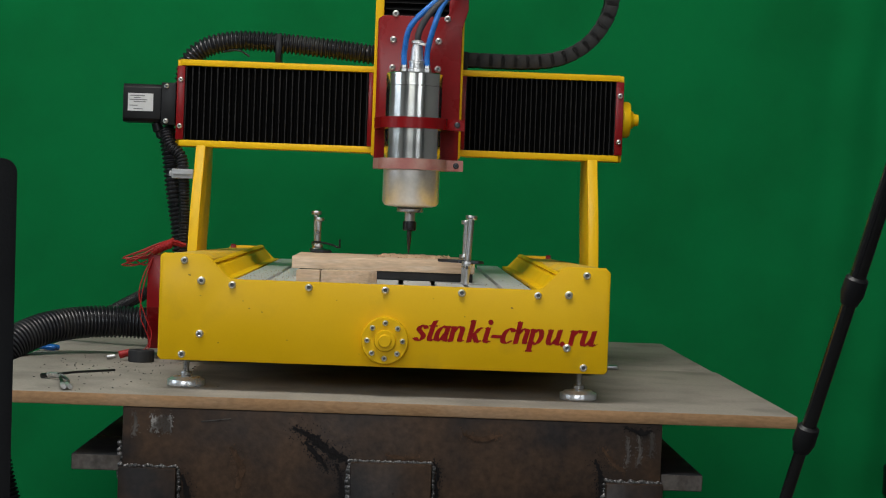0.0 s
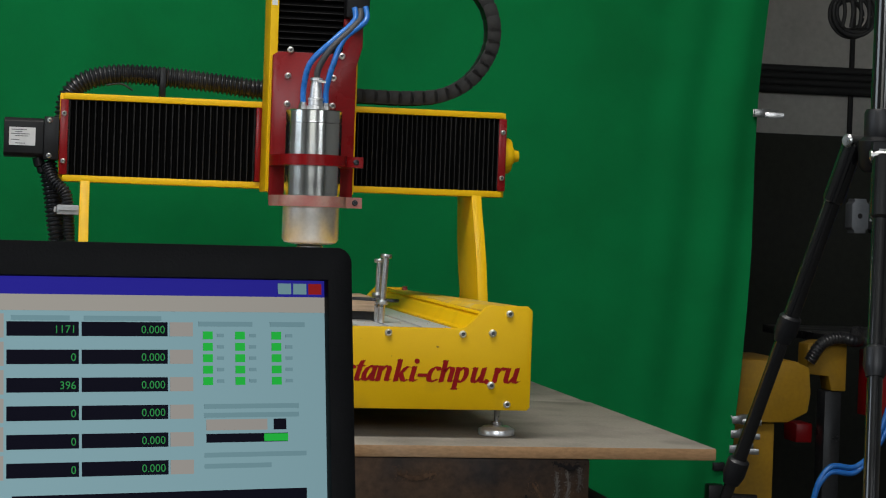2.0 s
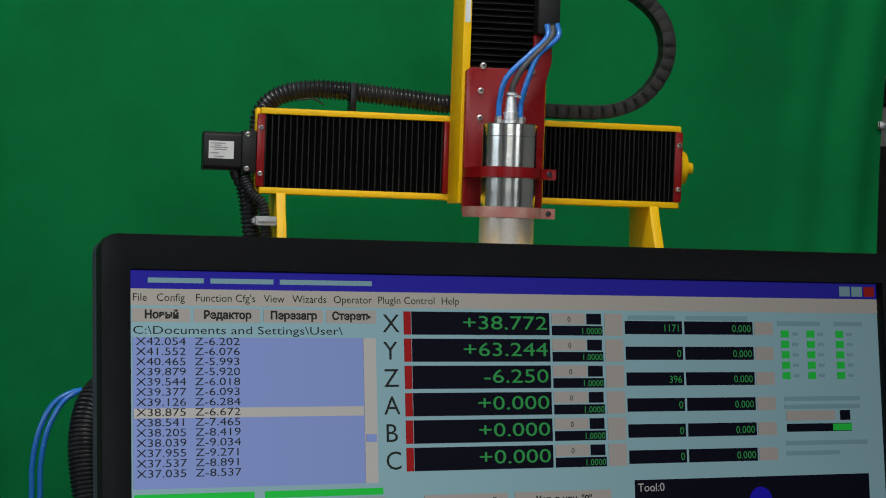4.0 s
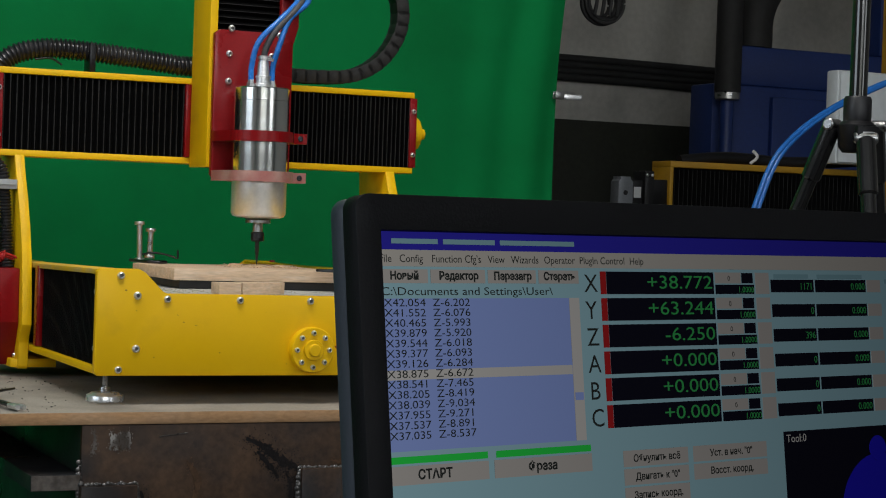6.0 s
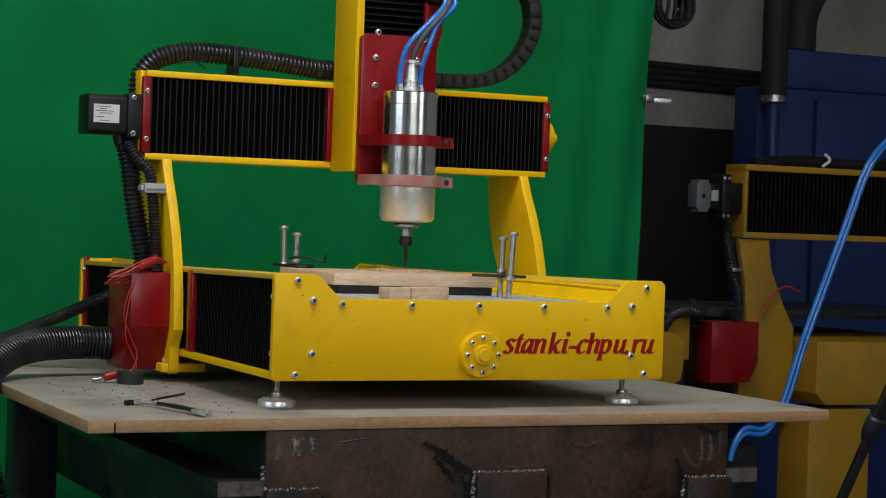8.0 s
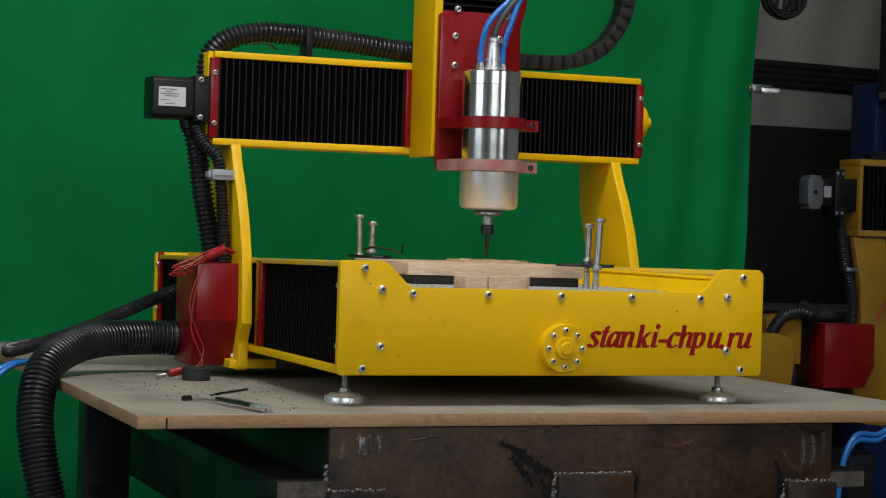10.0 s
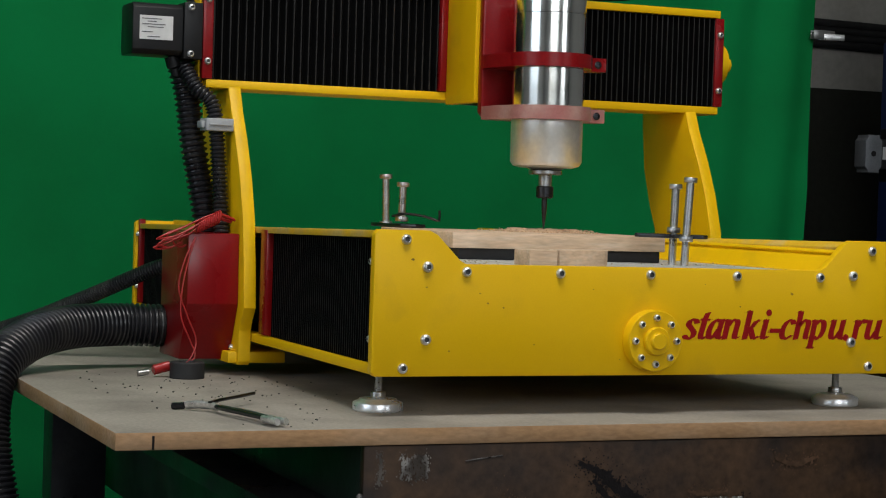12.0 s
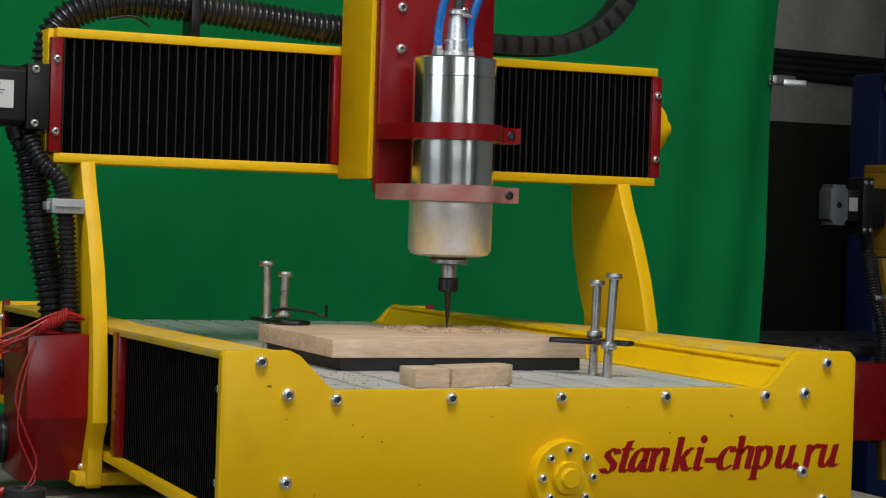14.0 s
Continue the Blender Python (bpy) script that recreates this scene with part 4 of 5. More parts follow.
# stepper motor on the beam end
motor = part("stepper_motor", prism([(0.452, 0.352), (0.457, 0.347), (0.503, 0.347), (0.508, 0.352), (0.508, 0.398), (0.503, 0.403), (0.457, 0.403), (0.452, 0.398)], "x", -0.400, -0.344, 0.001), BLACK_PLASTIC, router, "black stepper motor")
part("mount_flange", box(-0.3435, -0.3225, 0.449, 0.511, 0.344, 0.406, 0.001), BLACK_PLASTIC, motor)
tag = part("rating_label", box(-0.3925, -0.3555, 0.4512, 0.452, 0.363, 0.389, 0), LABEL, motor, "white printed rating label")
for k, (w, z) in enumerate(((0.022, 0.3855), (0.016, 0.3825), (0.026, 0.3795), (0.024, 0.3765), (0.012, 0.371), (0.020, 0.366))):
    part("print_line", box(-0.390 + (0.006 if k % 2 else 0), -0.390 + w, 0.4508, 0.4512, z - 0.0005, z + 0.0005, 0), LABEL_INK, tag)
for z in (0.3475, 0.4025):
    piece("bolt", "tiny_dome2", lambda: dome_bolt(0.0040, 0.0018), BOLT_STEEL, motor, (-0.336, 0.4485, z + (0.002 if z < 0.37 else -0.002)), (0, -1, 0))
part("cable_gland", turned([(0.008, 0), (0.008, 0.012), (0.0055, 0.014), (0.0055, 0.022)], (-0.352, 0.470, 0.347), (0.3, 0, -1), 12), BLACK_PLASTIC, motor)

# cable hoses down the left leg, with a clamp
part("leg_hose", tube([(-0.340, 0.480, 0.342), (-0.330, 0.480, 0.305), (-0.322, 0.478, 0.25), (-0.311, 0.472, 0.19), (-0.306, 0.466, 0.150)], 0.0135, 20, rib=0.0036, pitch=0.0066), HOSE, router, "black corrugated cable hose")
part("leg_hose", tube([(-0.338, 0.462, 0.335), (-0.328, 0.452, 0.314), (-0.311, 0.446, 0.296), (-0.3055, 0.442, 0.262), (-0.3020, 0.436, 0.20), (-0.300, 0.430, 0.150)], 0.0080, 16, rib=0.0024, pitch=0.0046), HOSE, router, "thin black corrugated hose")
hose_clip = part("hose_clip", box(-0.322, -0.2908, 0.4255, 0.4535, 0.2655, 0.2795, 0.0015), CLIP_GREY, router, "light grey plastic hose clip")
part("clip_tongue", box(-0.3262, -0.3222, 0.4300, 0.4490, 0.2685, 0.2765, 0.001), CLIP_GREY, hose_clip)
part("clip_ridge", box(-0.3190, -0.2940, 0.4235, 0.4252, 0.2715, 0.2735, 0.0005), CLIP_GREY, hose_clip)

# red connection box on the left leg
prof = [(0.392, 0.154), (0.505, 0.154), (0.505, 0.016), (0.420, 0.016), (0.390, 0.078)]
redbox = part("connection_box", prism(prof, "x", -0.3475, -0.2908, 0.0012), RED, router, "glossy red sheet-metal connection box")


# ---- loose things on the router bed ----
WX0, WX1, WY0, WY1, WZ0, WZ1 = -0.128, 0.117, 0.183, 0.392, 0.1495, 0.1655
work = whole("workpiece_board", box(WX0, WX1, WY0, WY1, WZ0, WZ1, 0.0012), WOOD, "pale beech board being carved, clamped on the bed", "board")
whole("spoil_board", box(WX0 + 0.010, WX1 - 0.002, WY0 + 0.008, WY1, 0.1379, 0.1497, 0.0008), RUBBER, "black packing plate under the beech board", "plate")
whole("wooden_block", box(-0.113, -0.0835, 0.030, 0.066, 0.1379, 0.1530, 0.0012), WOOD, "small pale wooden stop block on the bed", "block", group="stop blocks")
whole("wooden_block", prism([(-0.082, 0.029), (-0.082, 0.068), (-0.018, 0.086), (-0.013, 0.082), (-0.012, 0.066), (-0.022, 0.052)], "z", 0.1379, 0.1535, 0.001), WOOD, "rounded pale wooden stop block on the bed", "block", group="stop blocks")

# fuzzy carved relief
bm = bmesh.new()
N, M = 46, 26
rows = []
for i in range(N + 1):
    row = []
    for j in range(M + 1):
        x, y = -0.012 + 0.092 * i / N, 0.285 + 0.060 * j / M
        e = min(i, N - i, j, M - j) / 3
        h = min(1, e) * (0.0012 + 0.0034 * abs(noise.noise((x * 90, y * 90, 1))) + random.uniform(0, 0.0022))
        row.append(bm.verts.new((x, y, WZ1 - 0.0004 + h)))
    rows.append(row)
for a, b in zip(rows, rows[1:]):
    for j in range(M):
        bm.faces.new((a[j], b[j], b[j + 1], a[j + 1]))
for i in range(420):
    x, y = random.uniform(-0.02, 0.088), random.uniform(0.27, 0.36)
    bmesh.ops.create_icosphere(bm, subdivisions=1, radius=random.uniform(0.0005, 0.0013), matrix=Matrix.Translation((x, y, WZ1 + 0.0006 + (0.003 * random.random() if 0.285 < y < 0.345 and x > -0.01 else 0))))
whole("carved_shavings", bm, WOOD_FUR, "fuzzy carved relief and wood shavings on the board", "shavings", "stuff")


def clamp_bolt(x, y, z_top, z_foot, tilt, nut_z, label):
    th = thing("clamp_bolt", (x, y, z_foot), label, "bolt", "hold-down bolts")
    d = Vector((math.sin(tilt), 0, math.cos(tilt)))
    base = Vector((x, y, z_foot))
    tip = base + d * (z_top - z_foot)
    part("shank", rod(base, tip, 0.0041, 14), ZINC, th)
    bm = hex_head(0.0078, 0.0052)
    bmesh.ops.transform(bm, matrix=Matrix.Translation(tip) @ frame_to(d), verts=bm.verts)
    part("head", bm, ZINC, th)
    bm = hex_head(0.0080, 0.0060)
    bmesh.ops.transform(bm, matrix=Matrix.Translation(base + d * (nut_z - z_foot)) @ frame_to(d), verts=bm.verts)
    part("nut", bm, ZINC, th)
    return th


BOLT = "zinc hexagon bolt standing in a hold-down strap"
clamp_bolt(0.1015, 0.140, 0.2165, 0.1379, 0.02, 0.1708, BOLT)
clamp_bolt(0.1035, 0.118, 0.2235, 0.1379, 0.05, 0.1625, BOLT)
clamp_bolt(-0.1035, 0.392, 0.2110, 0.1718, 0.02, 0.1720, BOLT)
clamp_bolt(-0.1060, 0.432, 0.2200, 0.1379, -0.03, 0.1660, BOLT)


def strap(points, z, label):
    whole("clamp_strap", prism(points, "z", z, z + 0.0042, 0.0012), DARK_METAL, label, "clamp", group="hold-down straps")


strap([(0.066, 0.158), (0.074, 0.148), (0.118, 0.106), (0.126, 0.110), (0.124, 0.122), (0.088, 0.166), (0.072, 0.166)], 0.1656, "grey steel hold-down strap over the board corner")
strap([(-0.118, 0.452), (-0.094, 0.452), (-0.082, 0.372), (-0.096, 0.366), (-0.112, 0.372)], 0.1657, "dusty steel hold-down strap on the back of the board")
whole("cable_tie", tube([(-0.112, 0.398, 0.178), (-0.108, 0.378, 0.181), (-0.092, 0.372, 0.180), (-0.076, 0.362, 0.176), (-0.071, 0.360, 0.173), (-0.071, 0.360, 0.192)], 0.0014, 8), BLACK_PLASTIC, "black plastic cable tie round a bolt", "cable tie")

# ---- things on the bench ----
hose = thing("suction_hose", (-0.36, 0.45, 0.03), "thick black corrugated hose drooping over the bench edge", "hose")
part("pipe", tube([(-0.352, 0.496, 0.047), (-0.400, 0.494, 0.048), (-0.460, 0.470, 0.046), (-0.512, 0.430, 0.034), (-0.548, 0.390, 0.006), (-0.560, 0.360, -0.055), (-0.546, 0.335, -0.150), (-0.508, 0.320, -0.280), (-0.49, 0.32, -0.45), (-0.52, 0.33, -0.755)], 0.0224, 28, rib=0.0036, pitch=0.0060), HOSE, hose)
part("cuff", rod((-0.346, 0.496, 0.047), (-0.358, 0.496, 0.047), 0.0235, 28, bevel=0.002), BLACK_PLASTIC, hose, "smooth black hose cuff")
whole("thin_hose", tube([(-0.31, 0.56, 0.118), (-0.345, 0.58, 0.104), (-0.40, 0.62, 0.074), (-0.46, 0.67, 0.042), (-0.515, 0.725, 0.017), (-0.533, 0.765, 0.0092), (-0.520, 0.83, 0.0082), (-0.49, 0.90, 0.0082), (-0.45, 0.97, 0.0082), (-0.40, 1.00, 0.0082)], 0.0085, 14, rib=0.0018, pitch=0.0034), HOSE, "thin black corrugated hose lying across the bench", "hose")
for k in range(2):
    o = 0.012 * k
    whole("air_tube", tube([(-0.66 - o, 0.46, -0.774), (-0.635 - o, 0.46, -0.45), (-0.622 - o, 0.46, -0.165), (-0.622 - o, 0.46, -0.100), (-0.614 - o, 0.46, -0.048), (-0.596 - o, 0.465, -0.008), (-0.574 - o * 0.6, 0.475, 0.010), (-0.552 - o * 0.3, 0.490, 0.014), (-0.530, 0.500, 0.010 + o * 0.3), (-0.512, 0.503, 0.0052 + o * 0.2), (-0.495, 0.505 + o, 0.0044)], 0.0042, 10), BLUE_TUBE, "blue plastic air tube hanging beside the bench", "tube", group="blue air tubes")

ring = turned([(0.010, 0.001), (0.0175, 0.0), (0.0185, 0.001), (0.0185, 0.0165), (0.0175, 0.0175), (0.010, 0.0175), (0.0095, 0.0165), (0.0095, 0.0015)], (-0.350, 0.372, 0.0), seg=32)
whole("rubber_ring", ring, RUBBER, "black rubber ring lying on the bench", "ring")
clip = thing("crocodile_clip", (-0.392, 0.385, 0.0), "red crocodile clip with bare metal jaws", "clip")
part("boot", tube([(-0.366, 0.385, 0.012), (-0.378, 0.385, 0.009), (-0.389, 0.384, 0.006)], 0.0062, 12, flat=0.8), RED_WIRE, clip, "red plastic boot")
part("jaws", tube([(-0.389, 0.384, 0.006), (-0.398, 0.383, 0.0045), (-0.404, 0.383, 0.004)], 0.0032, 10), ZINC, clip)

wire = thing("wire_bundle", (-0.335, 0.42, 0.17), "bundle of thin red wires tied over the red box", "wires")
for k in range(6):
    a = k * 1.05
    o = Vector((0.0035 * math.cos(a), 0.0035 * math.sin(a), 0.0035 * math.sin(a * 1.7)))
    part("strand", tube([Vector(p) + o * w for p, w in (((-0.296, 0.40, 0.168), 0.6), ((-0.316, 0.396, 0.172), 1), ((-0.338, 0.392, 0.163), 1.4), ((-0.356, 0.390, 0.152), 2.2), ((-0.372 - 0.002 * k, 0.392, 0.146 - 0.001 * k), 2), ((-0.360, 0.400, 0.138 + 0.0015 * k), 2), ((-0.345, 0.398, 0.148), 1.4))], 0.0011, 6, 0.004), RED_WIRE, wire)
coil = bmesh.new()
for k in range(11):
    c = Vector((-0.314 - 0.0024 * k, 0.394, 0.1715 - 0.0011 * k))
    pts = [c + Vector((0.0012 * math.sin(a), 0.0068 * math.cos(a), 0.0068 * math.sin(a))) for a in (2 * math.pi * i / 10 for i in range(11))]
    tube(pts, 0.0012, 6, 0.003, bm=coil)
part("winding", coil, RED_WIRE, wire)
for k, (o, s) in enumerate(((0, 0.004), (0.004, -0.003))):
    part("lead", tube([(-0.340, 0.389, 0.150), (-0.352 + o, 0.387, 0.125), (-0.358 + o, 0.386, 0.095), (-0.352 + s, 0.385, 0.065), (-0.342 + s, 0.384, 0.040), (-0.343 + o, 0.382, 0.022), (-0.352, 0.382, 0.012)], 0.0009, 6, 0.005), RED_WIRE, wire)

tool = thing("side_cutters", (-0.41, 0.01, 0), "worn steel pliers lying open on the bench", "pliers")
part("jaw", tube([(-0.428, 0.079, 0.0045), (-0.420, 0.073, 0.006), (-0.410, 0.062, 0.006), (-0.404, 0.050, 0.0055)], 0.0046, 10, flat=0.6), BRIGHT, tool)
part("tip", tube([(-0.438, 0.088, 0.0032), (-0.433, 0.083, 0.004), (-0.428, 0.079, 0.0045)], 0.0032, 8), DARK_METAL, tool)
part("pivot", turned([(0.0040, 0), (0.0040, 0.0012), (0.0030, 0.0020)], (-0.409, 0.060, 0.0085), seg=14), DARK_METAL, tool)
for o in (-0.0026, 0.0026):
    part("handle", tube([(-0.406 + o * 0.4, 0.054, 0.006), (-0.400 + o * 1.4, 0.028, 0.006), (-0.393 + o * 1.6, 0.000, 0.006), (-0.388 + o * 1.1, -0.030, 0.006), (-0.385 + o * 0.9, -0.046, 0.005)], 0.0024, 10, flat=0.8), DARK_ZINC if o > 0 else DARK_METAL, tool)
    part("grip_end", tube([(-0.387 + o, -0.034, 0.0052), (-0.384 + o * 1.3, -0.048, 0.0056), (-0.380 + o * 1.6, -0.058, 0.005)], 0.0036, 10, flat=0.8), BRIGHT, tool)
part("spring_arm", tube([(-0.408, 0.064, 0.009), (-0.392, 0.078, 0.010), (-0.368, 0.104, 0.010), (-0.348, 0.128, 0.010)], 0.0016, 8), DARK_METAL, tool)

crumbs = bmesh.new()
for i in range(123):
    x, y = random.gauss(-0.36, 0.07), random.gauss(0.24, 0.14)
    if -0.51 < x < -0.2 and -0.06 < y < 0.9:
        s = random.uniform(0.0005, 0.0013)
        bmesh.ops.create_icosphere(crumbs, subdivisions=1, radius=s, matrix=Matrix.Translation((x, y, s * 0.5)) @ Matrix.Diagonal((1, random.uniform(0.5, 1), 0.6, 1)))
whole("crumbs", crumbs, CRUMB, "dark crumbs of swarf strewn on the bench", "swarf", "stuff")
part("clip_body", box(0.330, 0.352, 0.505, 0.520, 0.0, 0.007, 0.002), ZINC, thing("hose_clamp", (0.34, 0.51, 0), "small bright metal clamp lying on the bench", "clamp"))

# ---- tripod ----
tri = thing("tripod", (0.58, -0.36, FLOOR_Z), "black aluminium camera tripod with grey twist locks", "tripod")
HUB = Vector((0.585, -0.352, 0.385))
part("column", rod(HUB + Vector((0, 0, -0.02)), HUB + Vector((0.004, 0, 0.75)), 0.0112, 24), TRIPOD, tri)
part("collar", turned([(0.0155, -0.006), (0.0175, 0.0), (0.0175, 0.026), (0.0155, 0.030)], HUB, (0, 0, 1), 24), TRIPOD_GREY, tri)
part("crown", turned([(0.017, -0.040), (0.022, -0.034), (0.024, -0.006), (0.018, -0.001)], HUB, (0, 0, 1), 20), BLACK_PLASTIC, tri)
part("badge", box(HUB.x - 0.020, HUB.x + 0.012, HUB.y - 0.030, HUB.y - 0.022, HUB.z - 0.026, HUB.z - 0.008, 0.001), BLACK_PLASTIC, tri)
part("badge_mark", box(HUB.x - 0.013, HUB.x + 0.004, HUB.y - 0.0306, HUB.y - 0.030, HUB.z - 0.019, HUB.z - 0.015, 0), LABEL, tri)
for hinge, foot in (((0.566, -0.328, 0.380), (0.345, 0.10, FLOOR_Z)), ((0.578, -0.380, 0.362), (0.420, -0.74, FLOOR_Z)), ((0.622, -0.340, 0.380), (0.98, -0.02, FLOOR_Z))):
    a, b = Vector(hinge), Vector(foot)
    d = (b - a).normalized()
    total = (b - a).length
    side = d.cross(Vector((0, 0, 1))).normalized()
    part("hinge_knob", rod(a - side * 0.0150, a + side * 0.0150, 0.0075, 18, bevel=0.002), ZINC, tri, "bright hinge bolt")
    part("hinge_arm", rod(a, a + d * 0.075, 0.0122, 20, bevel=0.003), TRIPOD, tri)
    s1, s2 = 0.235, 0.425
    leg = part("leg_tube", rod(a + d * 0.075, a + d * s1, 0.0094, 24), TRIPOD, tri)
    part("leg_tube", rod(a + d * s1, a + d * s2, 0.0083, 24), TRIPOD, tri)
    part("leg_tube", rod(a + d * s2, b, 0.0072, 24), TRIPOD, tri)
    for s in (s1, s2):
        lock = turned([(0.0098, 0), (0.0130, 0.003), (0.0134, 0.022), (0.0112, 0.029), (0.0098, 0.034)], a + d * (s - 0.017), d, 28)
        part("twist_lock", lock, TRIPOD_GREY, tri, "ribbed grey twist lock")
    part("foot", turned([(0.010, 0), (0.012, 0.004), (0.009, 0.03)], b, -d, 14), RUBBER, tri)

# ---- monitor ----
yaw, tilt = radians(13.0), radians(7.5)
right = Vector((math.cos(yaw), math.sin(yaw), 0.0045)).normalized()
face = Vector((math.sin(yaw), -math.cos(yaw), 0))
down = (face * math.sin(tilt) - Vector((0, 0, 1)) * math.cos(tilt))
back = right.cross(-down).normalized() * 1.0
upv = back.cross(right).normalized() * -1.0
upv = upv if upv.z > 0 else -upv
back = upv.cross(right).normalized()
back = back if back.y > 0 else -back
monitor = new("monitor")
monitor.matrix_world = Matrix.Translation((-0.5570, -1.5462, 0.2391)) @ Matrix((right, back, upv)).transposed().to_4x4()
tagged(monitor, "black flat computer monitor showing a machine control program", "monitor")
SW, SH = 0.3915, 0.302
B0, B1 = 0.0125, 0.0152


def mpart(name, bm, mat, parent=monitor, label=""):
    return part(name, bm, mat, parent, label)


def rounded(x0, x1, z0, z1, r, n=6):
    out = []
    for cx, cz, a0 in ((x1 - r, z1 - r, 0), (x0 + r, z1 - r, 90), (x0 + r, z0 + r, 180), (x1 - r, z0 + r, 270)):
        out += [(cx + r * math.cos(radians(a0 + 90 * k / n)), cz + r * math.sin(radians(a0 + 90 * k / n))) for k in range(n + 1)]
    return out


bm = bmesh.new()
for loop in (rounded(-B0, SW + 0.0118, -SH - 0.02, B1, 0.007), [(0, 0), (SW, 0), (SW, -SH), (0, -SH)]):
    vs = [bm.verts.new((q[0], -0.006, q[1])) for q in loop]
    for k in range(len(vs)):
        bm.edges.new((vs[k], vs[(k + 1) % len(vs)]))
bmesh.ops.triangle_fill(bm, edges=bm.edges, use_beauty=True)
bmesh.ops.delete(bm, geom=[f for f in bm.faces if 0 < f.calc_center_median().x < SW and -SH < f.calc_center_median().z < 0], context="FACES_ONLY")
up = bmesh.ops.extrude_face_region(bm, geom=bm.faces[:])
bmesh.ops.translate(bm, verts=[v for v in up["geom"] if isinstance(v, bmesh.types.BMVert)], vec=(0, 0.010, 0))
soften(bm, 0.0012, 2, 60)
mpart("bezel", bm, BEZEL, label="matt black plastic bezel")
mpart("back_shell", prism(rounded(-B0 + 0.0005, SW + 0.0113, -SH - 0.0195, B1 - 0.0005, 0.007), "y", 0.0045, 0.0150, 0.002), BEZEL_SIDE, label="dark grey plastic back shell")
mpart("back_bulge", box(0.06, SW - 0.06, 0.0155, 0.065, -SH + 0.03, -0.05, 0.01), BEZEL_SIDE)
mpart("stand_neck", box(SW / 2 - 0.04, SW / 2 + 0.04, 0.016, 0.06, -SH - 0.10, -SH + 0.029, 0.004), BEZEL_SIDE)
GL = 15.0
scr_teal = glow("screen_teal", (0.36, 0.60, 0.62), GL)
scr_list = glow("screen_list_blue", (0.32, 0.43, 0.80), GL)
scr_white = glow("screen_pale", (0.66, 0.64, 0.56), GL)
scr_blue = glow("screen_title_blue", (0.035, 0.03, 0.42), GL)
scr_menu = glow("screen_menu_grey", (0.56, 0.53, 0.44), GL)
scr_btn = glow("screen_button", (0.52, 0.49, 0.42), GL)
scr_black = glow("screen_black", (0.008, 0.008, 0.016), GL)
scr_green = glow("screen_digit_green", (0.05, 0.42, 0.10), GL)
scr_lamp = glow("screen_lamp_green", (0.03, 0.75, 0.08), GL)
scr_red = glow("screen_red", (0.45, 0.02, 0.02), GL)
scr_ink = glow("screen_ink", (0.03, 0.035, 0.03), GL)
scr_dim = glow("screen_dim_text", (0.26, 0.46, 0.48), GL)
scr_yellow = glow("screen_yellow", (0.75, 0.70, 0.02), GL)
scr_tool = glow("screen_tool_blue", (0.02, 0.015, 0.55), GL)
screen = mpart("screen", box(0, SW, 0.0, 0.003, -SH, 0, 0), scr_teal, label="lit control program screen")


def area(name, x0, x1, v0, v1, mat, layer=1):
    return mpart(name, box(x0, x1, -0.00025 * layer, -0.00025 * layer + 0.0002, -v1, -v0, 0), mat, screen)


def write(body, x, v, size, mat, layer=3, align="LEFT", width=1.0, bold=0.0):
    bm = letters(body, size, deep=0.00002, align=align, width=width, bold=bold)
    bmesh.ops.translate(bm, verts=bm.verts, vec=(x, -0.00025 * layer, -v))
    return mpart("text", bm, mat, screen)


def col(p):
    """Metres across the screen from its left edge, for a place p along it as seen from the left."""
    return 0.0002507 * p / (1 - 0.000112 * p)


area("title_bar", 0, SW, 0, 0.0078, scr_blue)
for x0, x1 in ((0.009, 0.034), (0.037, 0.066), (0.069, 0.113)):
    area("title_mark", x0, x1, 0.0030, 0.0052, scr_dim, 2)
for k, m in enumerate((scr_dim, scr_dim, scr_red)):
    area("window_button", SW - 0.023 + k * 0.0075, SW - 0.0165 + k * 0.0075, 0.0015, 0.0065, m, 2)
area("menu_bar", 0, SW, 0.0078, 0.0150, scr_menu)
for body, p in (("File", 8), ("Config", 50), ("Function Cfg's", 118), ("View", 238), ("Wizards", 288), ("Operator", 360), ("PlugIn Control", 438), ("Help", 550)):
    write(body, col(p), 0.0132, 0.0048, scr_ink)
for body, p0, p1 in (("Новый", 8, 110), ("Редактор", 116, 232), ("Перезагр", 238, 342), ("Стереть", 348, 436)):
    area("button", col(p0), col(p1), 0.0162, 0.0222, scr_btn)
    write(body, (col(p0) + col(p1)) / 2, 0.0206, 0.0048, scr_ink, align="CENTER", bold=0.0002)
write("C:\\Documents and Settings\\User\\", 0.002, 0.0274, 0.0050, scr_ink, width=1.42)
area("program_list", 0.0022, col(432), 0.0288, 0.0938, scr_list)
area("scroll_bar", col(412), col(434), 0.0288, 0.0938, scr_white, 2)
area("scroll_thumb", col(414), col(432), 0.0720, 0.0755, scr_list, 3)
area("current_line", 0.0024, col(411), 0.0594, 0.0636, scr_white, 2)
LINES = ("X42.054  Z-6.202", "X41.552  Z-6.076", "X40.465  Z-5.993", "X39.879  Z-5.920", "X39.544  Z-6.018", "X39.377  Z-6.093", "X39.126  Z-6.284", "X38.875  Z-6.672",
         "X38.541  Z-7.465", "X38.205  Z-8.419", "X38.039  Z-9.034", "X37.955  Z-9.271", "X37.537  Z-8.891", "X37.035  Z-8.537")
for i, body in enumerate(LINES):
    write(body, 0.0034, 0.0322 + 0.00436 * i, 0.0048, scr_ink, width=1.36)
